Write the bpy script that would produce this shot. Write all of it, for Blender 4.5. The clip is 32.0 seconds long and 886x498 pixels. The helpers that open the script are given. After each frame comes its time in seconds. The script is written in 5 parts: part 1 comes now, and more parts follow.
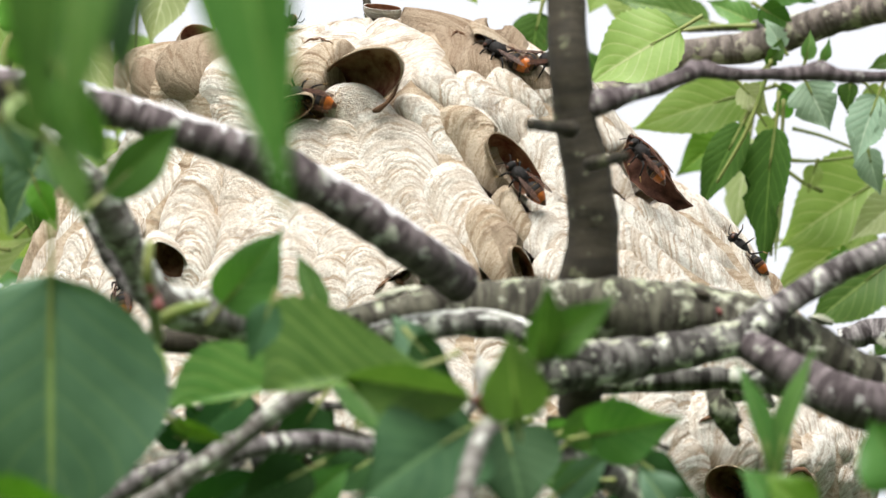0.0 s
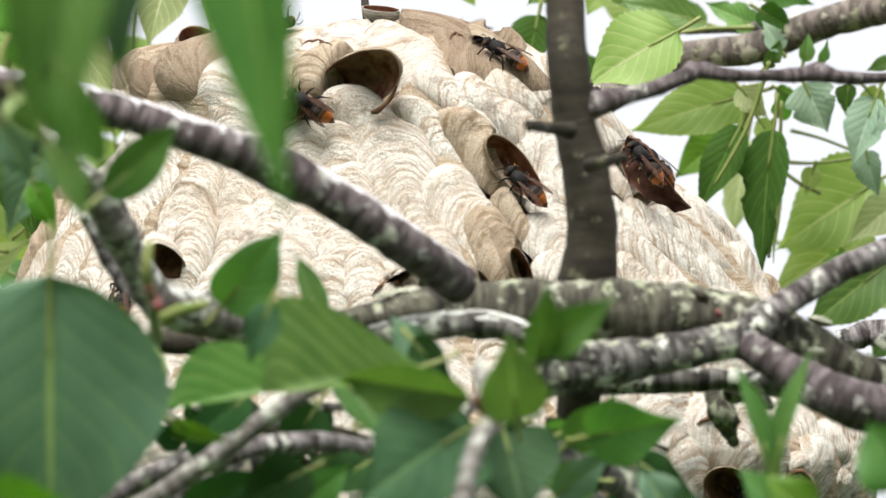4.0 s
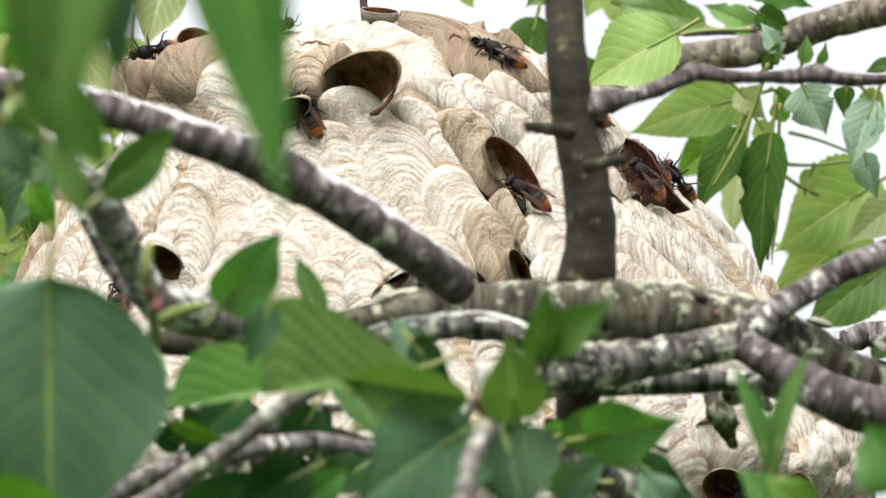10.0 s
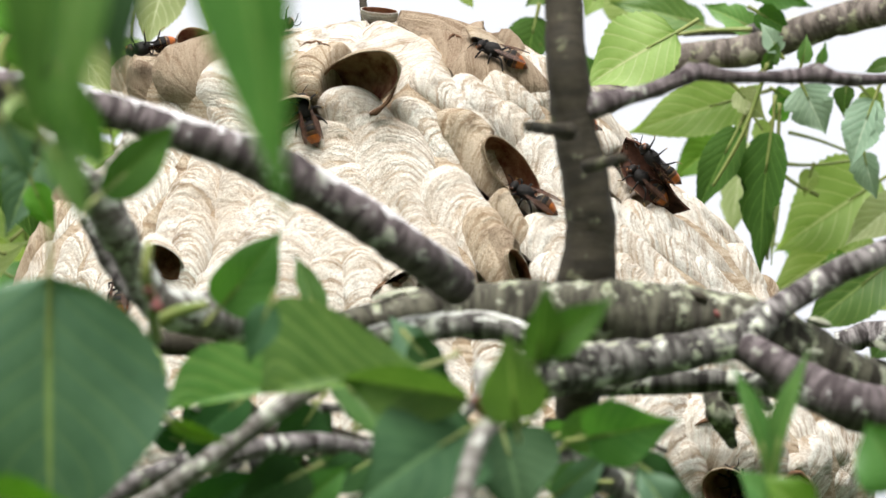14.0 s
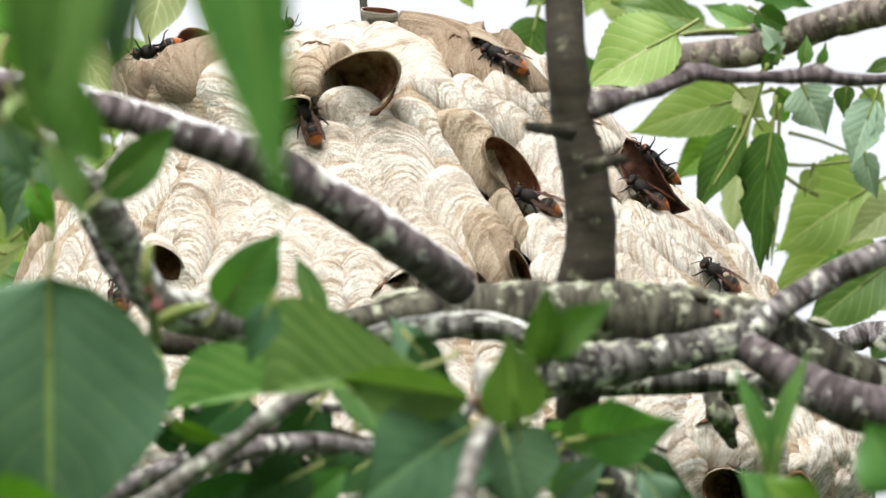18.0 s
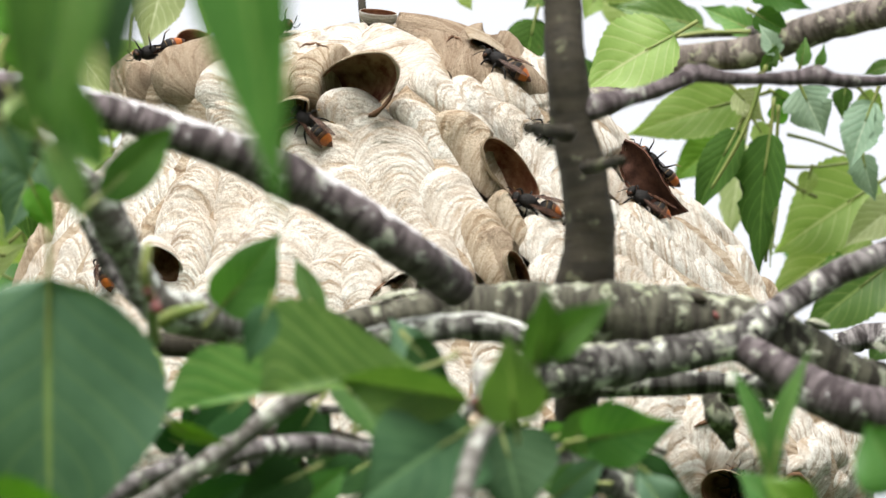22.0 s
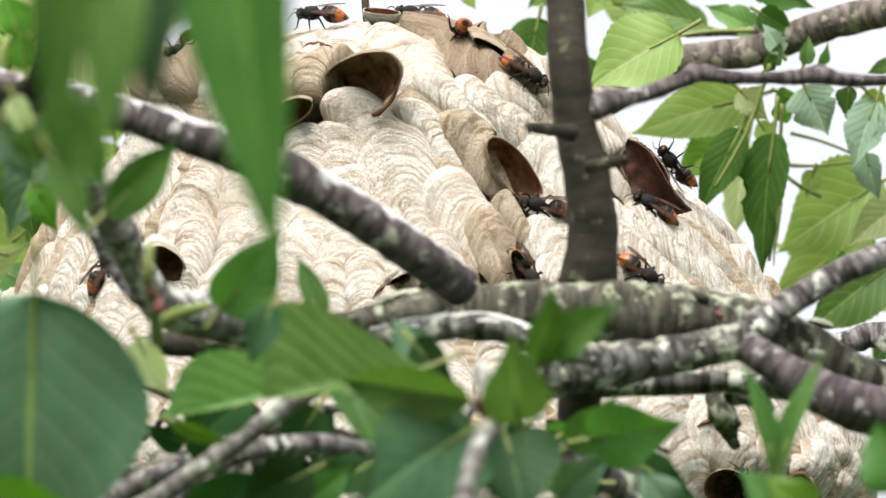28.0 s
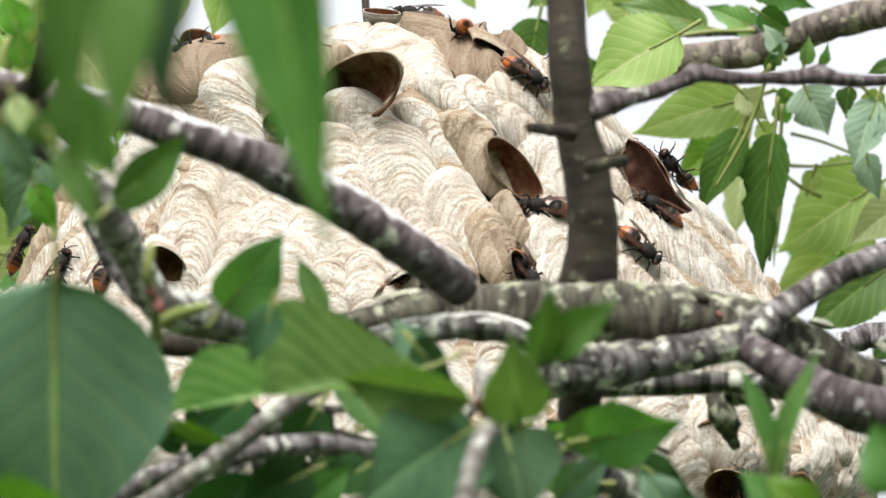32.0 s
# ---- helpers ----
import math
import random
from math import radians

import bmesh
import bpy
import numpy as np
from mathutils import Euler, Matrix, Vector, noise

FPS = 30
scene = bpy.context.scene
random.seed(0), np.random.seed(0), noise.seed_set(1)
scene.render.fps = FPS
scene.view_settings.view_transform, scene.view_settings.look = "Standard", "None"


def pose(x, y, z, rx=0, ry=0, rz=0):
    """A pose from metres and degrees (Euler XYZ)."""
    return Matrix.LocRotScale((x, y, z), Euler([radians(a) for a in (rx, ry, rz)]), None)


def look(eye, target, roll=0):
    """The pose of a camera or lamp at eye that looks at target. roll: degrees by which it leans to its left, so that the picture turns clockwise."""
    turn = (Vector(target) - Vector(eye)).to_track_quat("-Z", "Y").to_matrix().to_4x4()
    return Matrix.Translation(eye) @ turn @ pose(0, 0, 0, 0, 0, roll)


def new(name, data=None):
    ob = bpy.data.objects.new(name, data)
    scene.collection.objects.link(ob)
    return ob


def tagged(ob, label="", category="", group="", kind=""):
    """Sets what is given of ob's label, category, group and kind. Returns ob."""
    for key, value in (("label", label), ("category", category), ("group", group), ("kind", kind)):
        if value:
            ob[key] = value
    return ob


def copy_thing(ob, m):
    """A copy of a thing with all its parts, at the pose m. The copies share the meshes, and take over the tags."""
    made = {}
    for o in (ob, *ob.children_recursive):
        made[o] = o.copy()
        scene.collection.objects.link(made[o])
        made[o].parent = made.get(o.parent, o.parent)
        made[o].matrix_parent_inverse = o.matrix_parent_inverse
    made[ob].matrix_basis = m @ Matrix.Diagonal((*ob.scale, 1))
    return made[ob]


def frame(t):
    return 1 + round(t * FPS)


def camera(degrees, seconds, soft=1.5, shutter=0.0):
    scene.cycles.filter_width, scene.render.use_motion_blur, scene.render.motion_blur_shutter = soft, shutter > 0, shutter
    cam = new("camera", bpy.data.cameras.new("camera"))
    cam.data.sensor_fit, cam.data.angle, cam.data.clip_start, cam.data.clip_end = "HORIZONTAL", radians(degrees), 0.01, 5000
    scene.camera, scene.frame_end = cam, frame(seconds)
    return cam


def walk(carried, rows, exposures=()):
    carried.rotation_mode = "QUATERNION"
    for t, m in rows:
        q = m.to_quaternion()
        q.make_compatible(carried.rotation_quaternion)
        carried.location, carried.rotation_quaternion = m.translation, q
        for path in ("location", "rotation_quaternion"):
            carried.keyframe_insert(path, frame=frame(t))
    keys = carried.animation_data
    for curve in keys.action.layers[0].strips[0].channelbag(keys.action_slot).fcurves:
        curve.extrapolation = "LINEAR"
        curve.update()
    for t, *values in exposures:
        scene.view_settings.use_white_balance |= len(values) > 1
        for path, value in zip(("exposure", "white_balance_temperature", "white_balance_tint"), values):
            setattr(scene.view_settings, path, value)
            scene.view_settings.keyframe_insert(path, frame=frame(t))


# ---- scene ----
# One tree with a paper nest, seen from below through a long lens.
# The plan is a sheet across the line of sight at the nest: 1568 x 882 units
# of a quarter millimetre, x to the right, y downwards; "near" is metres towards the eye.
LENS = 5.0
REACH = 4.5
PITCH = radians(22)
EYE = Vector((0, 0, 1.6))
AHEAD = Vector((math.cos(PITCH), 0, math.sin(PITCH)))
RIGHT = Vector((0, -1, 0))
UP = Vector((-math.sin(PITCH), 0, math.cos(PITCH)))
UNIT = 2 * REACH * math.tan(radians(LENS / 2)) / 1568
MM = 0.001

cam = camera(LENS, 32.0, soft=1.5)
cam.data.dof.use_dof = True
cam.data.dof.focus_distance = 4.56
cam.data.dof.aperture_fstop = 14.0


def at(x, y, near=0.0):
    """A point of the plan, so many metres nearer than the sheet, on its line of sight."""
    d = REACH - near
    k = UNIT * d / REACH
    return EYE + AHEAD * d + RIGHT * ((x - 784) * k) + UP * ((441 - y) * k)


def eye_pose(pan, tilt, dx, dz):
    """The camera turned by milliradians and shifted by millimetres."""
    eye = EYE + RIGHT * dx * MM + UP * dz * MM
    way = AHEAD + RIGHT * pan * MM + UP * tilt * MM
    return look(eye, eye + way * REACH)


# seconds, pan, tilt, shift to the right, shift upwards
SWAY = [(0, -1.39, -1.39, 5.0, 5.0), (1, -1.1, -1.05, 4.0, 3.8), (3, -0.6, -0.6, 2.1, 2.1), (6, -0.55, -0.6, 2.0, 2.1),
        (9, 0, 0, 0, 0), (13, 0.2, 0.05, -0.7, -0.2), (17, 0.2, 0.1, -0.8, -0.3), (20, 0.3, 0.3, -1.0, -1.0),
        (22.4, 0.62, 0.66, -2.1, -2.1), (24, 0.3, 0.4, -1.0, -1.2), (25.5, -0.03, 0.3, 0, -0.9), (27.5, -0.2, 0.24, 0.3, -0.7),
        (28.5, -0.28, 0.24, 0.3, -0.5), (30, -0.33, 0.18, 0.3, -0.3), (31, -0.32, 0.18, 0.3, -0.3), (32, -0.24, 0.2, 0.2, -0.3)]
walk(cam, [(t, eye_pose(*s)) for t, *s in SWAY])

# ---- light: a bright overcast sky ----
SUN_UP, SUN_TURN = radians(50), radians(280)
world = bpy.data.worlds.new("world")
scene.world = world
world.use_nodes = True
sky = world.node_tree.nodes.new("ShaderNodeTexSky")
sky.sky_type, sky.sun_disc = "NISHITA", False
sky.sun_elevation, sky.sun_rotation = SUN_UP, SUN_TURN
sky.air_density, sky.dust_density, sky.ozone_density = 1.0, 4.0, 0.6
world.node_tree.nodes["Background"].inputs["Strength"].default_value = 0.15
cloud = world.node_tree.nodes.new("ShaderNodeMix")
cloud.data_type = "RGBA"
cloud.inputs[0].default_value = 0.85
cloud.inputs[7].default_value = (4.4, 4.4, 4.5, 1)
world.node_tree.links.new(sky.outputs[0], cloud.inputs[6])
world.node_tree.links.new(cloud.outputs[2], world.node_tree.nodes["Background"].inputs["Color"])
sun_data = bpy.data.lights.new("sun", "SUN")
sun_data.energy, sun_data.angle, sun_data.color = 5.0, radians(38), (1.0, 0.97, 0.93)
sun = new("sun", sun_data)
sun_way = Vector((math.sin(SUN_TURN) * math.cos(SUN_UP), math.cos(SUN_TURN) * math.cos(SUN_UP), math.sin(SUN_UP)))
sun.matrix_world = look(sun_way * 20, (0, 0, 0))
scene.view_settings.exposure = 0.75


# ---- materials ----
def nodes_of(name):
    mat = bpy.data.materials.new(name)
    mat.use_nodes = True
    tree = mat.node_tree
    return mat, tree, tree.nodes["Principled BSDF"]


def add(tree, kind, **values):
    node = tree.nodes.new(kind)
    for key, value in values.items():
        node.inputs[key.replace("_", " ")].default_value = value
    return node


def math_node(tree, op, a, b=None):
    node = tree.nodes.new("ShaderNodeMath")
    node.operation = op
    for k, v in enumerate((a, b)):
        if v is None:
            continue
        if isinstance(v, (int, float)):
            node.inputs[k].default_value = v
        else:
            tree.links.new(v, node.inputs[k])
    return node.outputs[0]


def ramp(tree, fac, *stops):
    node = tree.nodes.new("ShaderNodeValToRGB")
    while len(node.color_ramp.elements) < len(stops):
        node.color_ramp.elements.new(0.5)
    for el, (p, c) in zip(node.color_ramp.elements, stops):
        el.position, el.color = p, (*c, 1)
    tree.links.new(fac, node.inputs["Fac"])
    return node.outputs["Color"]


def mix(tree, fac, a, b, how="MIX"):
    node = tree.nodes.new("ShaderNodeMix")
    node.data_type, node.blend_type = "RGBA", how
    for k, v in ((0, fac), (6, a), (7, b)):
        if isinstance(v, (int, float)):
            node.inputs[k].default_value = v
        elif isinstance(v, tuple):
            node.inputs[k].default_value = (*v, 1)
        else:
            tree.links.new(v, node.inputs[k])
    return node.outputs[2]


def noise_of(tree, vector, scale, detail=3.0, rough=0.55):
    node = add(tree, "ShaderNodeTexNoise", Scale=scale, Detail=detail, Roughness=rough)
    if vector is not None:
        tree.links.new(vector, node.inputs["Vector"])
    return node.outputs["Fac"]


def bump(tree, height, bsdf, strength, distance):
    node = add(tree, "ShaderNodeBump", Strength=strength, Distance=distance)
    tree.links.new(height, node.inputs["Height"])
    tree.links.new(node.outputs["Normal"], bsdf.inputs["Normal"])
    return node.outputs["Normal"]


def paper(name, pale, tan, dark, lines=1.0):
    """Chewed wood paper: thin brown lines on pale pulp, laid down in arcs."""
    mat, tree, bsdf = nodes_of(name)
    uv = tree.nodes.new("ShaderNodeUVMap").outputs[0]
    place = tree.nodes.new("ShaderNodeNewGeometry").outputs["Position"]
    own = tree.nodes.new("ShaderNodeObjectInfo").outputs["Random"]
    sep = tree.nodes.new("ShaderNodeSeparateXYZ")
    tree.links.new(uv, sep.inputs[0])
    x, y = sep.outputs[0], sep.outputs[1]
    wob = math_node(tree, "MULTIPLY", math_node(tree, "SUBTRACT", noise_of(tree, place, 110, 2), 0.5), 3.0)
    fray = math_node(tree, "MULTIPLY", math_node(tree, "SUBTRACT", noise_of(tree, place, 620, 4, 0.7), 0.5), 2.6)
    ring = math_node(tree, "ADD", math_node(tree, "ADD", y, math_node(tree, "ADD", wob, fray)), math_node(tree, "MULTIPLY", own, 300.0))

    def bands(rate, along, detail):
        comb = tree.nodes.new("ShaderNodeCombineXYZ")
        tree.links.new(math_node(tree, "MULTIPLY", ring, rate), comb.inputs[0])
        tree.links.new(math_node(tree, "MULTIPLY", x, along), comb.inputs[1])
        tree.links.new(math_node(tree, "MULTIPLY", own, 40.0), comb.inputs[2])
        return noise_of(tree, comb.outputs[0], 1.0, detail, 0.58)
    wide, fine = bands(0.17, 0.02, 1.5), bands(0.62, 0.05, 3.5)
    mid = tuple(0.62 * p + 0.38 * t for p, t in zip(pale, tan))
    col = ramp(tree, wide, (0.34, mid), (0.46, pale), (0.72, tuple(min(0.86, c * 1.08) for c in pale)))
    thin = ramp(tree, fine, (0.37, (1, 1, 1)), (0.46, (0.6, 0.6, 0.6)), (0.52, (0, 0, 0)))
    patch = noise_of(tree, place, 75, 3, 0.6)
    thin = mix(tree, 1.0, thin, ramp(tree, patch, (0.36, (0.4 * lines,) * 3), (0.60, (0.9 * lines,) * 3)), "MULTIPLY")
    col = mix(tree, thin, col, tan)
    deep = math_node(tree, "MULTIPLY", ramp(tree, wide, (0.27, (1, 1, 1)), (0.39, (0, 0, 0))), ramp(tree, fine, (0.40, (1, 1, 1)), (0.53, (0, 0, 0))))
    col = mix(tree, deep, col, dark)
    broad = noise_of(tree, place, 24, 3)
    col = mix(tree, ramp(tree, broad, (0.50, (0, 0, 0)), (0.70, (0.75, 0.75, 0.75))), col, mix(tree, 0.5, col, tan))
    fibre = noise_of(tree, place, 1500, 4, 0.7)
    col = mix(tree, 0.45, col, ramp(tree, fibre, (0.32, (0.46, 0.38, 0.30)), (0.56, (1, 1, 1))), "MULTIPLY")
    crumb = noise_of(tree, place, 330, 6, 0.78)
    col = mix(tree, ramp(tree, crumb, (0.55, (0, 0, 0)), (0.68, (0.7, 0.7, 0.7))), col, mix(tree, 0.4, tan, dark))
    stain = noise_of(tree, place, 62, 5, 0.7)
    col = mix(tree, ramp(tree, stain, (0.57, (0, 0, 0)), (0.72, (0.7, 0.7, 0.7))), col, dark)
    tree.links.new(col, bsdf.inputs["Base Color"])
    bsdf.inputs["Roughness"].default_value = 0.88
    bsdf.inputs["Specular IOR Level"].default_value = 0.12
    grit = noise_of(tree, place, 800, 5, 0.75)
    col = mix(tree, ramp(tree, grit, (0.54, (0, 0, 0)), (0.68, (0.65, 0.65, 0.65))), col, tan)
    tree.links.new(col, bsdf.inputs["Base Color"])
    height = math_node(tree, "ADD", math_node(tree, "MULTIPLY", fine, 0.8), math_node(tree, "MULTIPLY", wide, 0.6))
    height = math_node(tree, "ADD", height, math_node(tree, "MULTIPLY", fibre, 0.3))
    height = math_node(tree, "SUBTRACT", height, math_node(tree, "MULTIPLY", grit, 0.7))
    height = math_node(tree, "SUBTRACT", height, math_node(tree, "MULTIPLY", crumb, 0.8))
    bump(tree, height, bsdf, 1.0, 0.0026)
    return mat


def bark(name, base, light, lichen, amount, scale=1.0):
    """Cherry bark: dark skin with pale cross bands, lichen crusts and cracks."""
    mat, tree, bsdf = nodes_of(name)
    uv = tree.nodes.new("ShaderNodeUVMap").outputs[0]
    place = tree.nodes.new("ShaderNodeNewGeometry").outputs["Position"]
    sep = tree.nodes.new("ShaderNodeSeparateXYZ")
    tree.links.new(uv, sep.inputs[0])
    comb = tree.nodes.new("ShaderNodeCombineXYZ")
    tree.links.new(math_node(tree, "MULTIPLY", sep.outputs[0], 0.22), comb.inputs[0])
    tree.links.new(math_node(tree, "MULTIPLY", sep.outputs[1], 0.05), comb.inputs[1])
    band = noise_of(tree, comb.outputs[0], 1.0, 5.0, 0.62)
    col = ramp(tree, band, (0.42, base), (0.62, light))
    fine = noise_of(tree, place, 900, 4, 0.7)
    col = mix(tree, 0.5, col, ramp(tree, fine, (0.3, (0.5, 0.48, 0.46)), (0.65, (1, 1, 1))), "MULTIPLY")
    spot = noise_of(tree, place, 95 * scale, 4, 0.65)
    crust = ramp(tree, spot, (amount, (0, 0, 0)), (amount + 0.07, (1, 1, 1)))
    tint = noise_of(tree, place, 60, 2)
    col = mix(tree, crust, col, ramp(tree, tint, (0.4, lichen), (0.6, tuple(c * 0.85 for c in (lichen[0] * 0.94, lichen[1], lichen[2] * 0.82)))))
    tree.links.new(col, bsdf.inputs["Base Color"])
    bsdf.inputs["Roughness"].default_value = 0.75
    bsdf.inputs["Specular IOR Level"].default_value = 0.3
    height = math_node(tree, "ADD", math_node(tree, "ADD", math_node(tree, "MULTIPLY", band, 0.4), math_node(tree, "MULTIPLY", fine, 0.5)), math_node(tree, "MULTIPLY", spot, 1.0))
    bump(tree, height, bsdf, 0.8, 0.0015)
    return mat


def foliage(name, low, high, vein, see_through=0.35, gloss=0.45, spec=0.36, lit=(0.82, 1.0, 0.42), ribs=0.5):
    """A leaf blade: green between paler veins, light passing through it."""
    mat, tree, bsdf = nodes_of(name)
    uv = tree.nodes.new("ShaderNodeUVMap").outputs[0]
    place = tree.nodes.new("ShaderNodeNewGeometry").outputs["Position"]
    own = tree.nodes.new("ShaderNodeObjectInfo").outputs["Random"]
    sep = tree.nodes.new("ShaderNodeSeparateXYZ")
    tree.links.new(uv, sep.inputs[0])
    side = math_node(tree, "ABSOLUTE", sep.outputs[0])
    rise = math_node(tree, "SUBTRACT", sep.outputs[1], math_node(tree, "MULTIPLY", side, 0.34))
    wave = math_node(tree, "ABSOLUTE", math_node(tree, "SINE", math_node(tree, "MULTIPLY", rise, 24.0)))
    lateral = ramp(tree, wave, (0.05, (1, 1, 1)), (0.22, (0, 0, 0)))
    rib = ramp(tree, side, (0.015, (1, 1, 1)), (0.045, (0, 0, 0)))
    veins = math_node(tree, "MAXIMUM", math_node(tree, "MULTIPLY", lateral, ribs), rib)
    blotch = noise_of(tree, place, 45, 4)
    col = ramp(tree, blotch, (0.3, low), (0.7, high))
    hue = tree.nodes.new("ShaderNodeHueSaturation")
    tree.links.new(math_node(tree, "ADD", 0.485, math_node(tree, "MULTIPLY", own, 0.03)), hue.inputs["Hue"])
    tree.links.new(math_node(tree, "ADD", 0.8, math_node(tree, "MULTIPLY", own, 0.4)), hue.inputs["Value"])
    tree.links.new(col, hue.inputs["Color"])
    col = mix(tree, veins, hue.outputs[0], vein)
    speck = noise_of(tree, place, 160, 3, 0.7)
    col = mix(tree, ramp(tree, speck, (0.72, (0, 0, 0)), (0.76, (0.7, 0.7, 0.7))), col, (0.16, 0.07, 0.03))
    tree.links.new(col, bsdf.inputs["Base Color"])
    bsdf.inputs["Roughness"].default_value = gloss
    bsdf.inputs["Specular IOR Level"].default_value = spec
    height = math_node(tree, "ADD", math_node(tree, "MULTIPLY", wave, 0.35), math_node(tree, "MULTIPLY", noise_of(tree, place, 600, 2), 0.4))
    normal = bump(tree, height, bsdf, 0.35, 0.001)
    through_light = tree.nodes.new("ShaderNodeBsdfTranslucent")
    tree.links.new(mix(tree, 1.0, col, lit, "MULTIPLY"), through_light.inputs["Color"])
    tree.links.new(normal, through_light.inputs["Normal"])
    blend = add(tree, "ShaderNodeMixShader", Fac=see_through)
    tree.links.new(bsdf.outputs[0], blend.inputs[1])
    tree.links.new(through_light.outputs[0], blend.inputs[2])
    tree.links.new(blend.outputs[0], tree.nodes["Material Output"].inputs["Surface"])
    return mat


def plain(name, low, high, scale, rough, spec=0.3, hair=0.0):
    mat, tree, bsdf = nodes_of(name)
    place = tree.nodes.new("ShaderNodeTexCoord").outputs["Object"]
    n = noise_of(tree, place, scale, 4, 0.65)
    tree.links.new(ramp(tree, n, (0.35, low), (0.65, high)), bsdf.inputs["Base Color"])
    bsdf.inputs["Roughness"].default_value = rough
    bsdf.inputs["Specular IOR Level"].default_value = spec
    if hair:
        bump(tree, n, bsdf, hair, 0.0004)
    return mat


PAPER = paper("nest_paper", (0.85, 0.82, 0.745), (0.46, 0.35, 0.24), (0.19, 0.125, 0.075))
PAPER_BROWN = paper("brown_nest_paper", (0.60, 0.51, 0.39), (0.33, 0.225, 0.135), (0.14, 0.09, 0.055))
PAPER_DARK = paper("weathered_nest_paper", (0.42, 0.335, 0.245), (0.25, 0.175, 0.115), (0.11, 0.07, 0.042))
PAPER_EDGE = plain("torn_paper_edge", (0.06, 0.032, 0.02), (0.17, 0.10, 0.06), 200, 0.9, 0.1, 0.5)
# cream paper turned red-brown: the shade in the hoods is painted in
PAPER_INSIDE = plain("shaded_nest_lining", (0.12, 0.036, 0.024), (0.34, 0.20, 0.125), 110, 0.9, 0.1, 0.5)
# red-brown paper with the entrance's shade painted into it
PAPER_FLAP = plain("shaded_flap_paper", (0.026, 0.011, 0.008), (0.095, 0.044, 0.029), 160, 0.8, 0.15, 0.5)
BARK = bark("cherry_bark", (0.026, 0.020, 0.020), (0.27, 0.25, 0.25), (0.50, 0.50, 0.48), 0.57)
BARK_PLUM = bark("plum_bark", (0.036, 0.026, 0.028), (0.15, 0.125, 0.130), (0.36, 0.35, 0.35), 0.58)
LICHEN = plain("lichen_grey", (0.36, 0.37, 0.345), (0.68, 0.69, 0.65), 420, 0.95, 0.1, 0.6)
# lichen in a lavender white that also stands for sky sheen
LICHEN_SHEEN = plain("lichen_sheen", (0.34, 0.33, 0.34), (0.62, 0.60, 0.61), 420, 0.95, 0.1, 0.6)
LICHEN_GREEN = plain("lichen_green", (0.20, 0.21, 0.15), (0.40, 0.41, 0.33), 380, 0.95, 0.1, 0.6)
BARK_LICHEN = bark("lichened_bark", (0.020, 0.017, 0.015), (0.19, 0.185, 0.17), (0.54, 0.55, 0.50), 0.55)
BARK_MOSSY = bark("mossy_bark", (0.022, 0.019, 0.012), (0.115, 0.112, 0.08), (0.33, 0.34, 0.27), 0.56)
BARK_GREY = bark("grey_bark", (0.055, 0.044, 0.036), (0.20, 0.17, 0.15), (0.30, 0.29, 0.22), 0.55)
BARK_PALE = bark("pale_bark", (0.085, 0.075, 0.065), (0.26, 0.25, 0.235), (0.45, 0.46, 0.43), 0.54)
BARK_DARK = bark("dark_bark", (0.020, 0.016, 0.009), (0.042, 0.035, 0.021), (0.11, 0.108, 0.07), 0.59)
LEAF = foliage("leaf_green", (0.050, 0.130, 0.028), (0.088, 0.190, 0.045), (0.17, 0.28, 0.085), 0.42, 0.42)
LEAF_DARK = foliage("leaf_dark", (0.052, 0.112, 0.060), (0.080, 0.155, 0.082), (0.22, 0.31, 0.11), 0.22, 0.5, 0.5, ribs=0.28)
# the same leaf with deep shade put into its green, for the lower foliage
LEAF_DEEP_SHADE = foliage("leaf_deep_shade", (0.014, 0.047, 0.012), (0.026, 0.072, 0.020), (0.045, 0.11, 0.035), 0.3, 0.75, 0.08)
# a lit copy of the leaf: backlight is put into the base colour
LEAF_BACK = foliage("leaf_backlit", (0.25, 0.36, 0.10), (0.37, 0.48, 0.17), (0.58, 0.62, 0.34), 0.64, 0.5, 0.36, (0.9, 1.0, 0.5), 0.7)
LEAF_BRIGHT = foliage("leaf_bright", (0.075, 0.19, 0.015), (0.12, 0.27, 0.03), (0.22, 0.33, 0.06), 0.45)
# pale underside, its colour raised further to stand for light from behind
LEAF_PALE = foliage("leaf_underside_backlit", (0.38, 0.46, 0.22), (0.50, 0.57, 0.31), (0.68, 0.70, 0.50), 0.55, 0.6, 0.36, (0.92, 1.0, 0.6), 0.8)
LEAF_FRESH = foliage("leaf_fresh", (0.095, 0.195, 0.050), (0.155, 0.270, 0.080), (0.33, 0.42, 0.16), 0.42, 0.42, ribs=0.6)
LEAF_MID = foliage("leaf_mid", (0.034, 0.088, 0.016), (0.058, 0.130, 0.026), (0.13, 0.22, 0.05), 0.36, 0.7, 0.10)
LEAF_WAXY = foliage("leaf_waxy", (0.20, 0.31, 0.22), (0.30, 0.41, 0.30), (0.45, 0.55, 0.42), 0.35, 0.5, 0.36, (0.85, 1.0, 0.7), 0.5)
# a milder darkened copy of the leaf green, shade painted into the colour
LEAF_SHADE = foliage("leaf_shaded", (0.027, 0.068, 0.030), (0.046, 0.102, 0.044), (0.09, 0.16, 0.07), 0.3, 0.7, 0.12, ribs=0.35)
LEAF_VEINED = foliage("leaf_veined", (0.070, 0.165, 0.034), (0.120, 0.235, 0.056), (0.27, 0.38, 0.12), 0.42, 0.45, ribs=0.6)
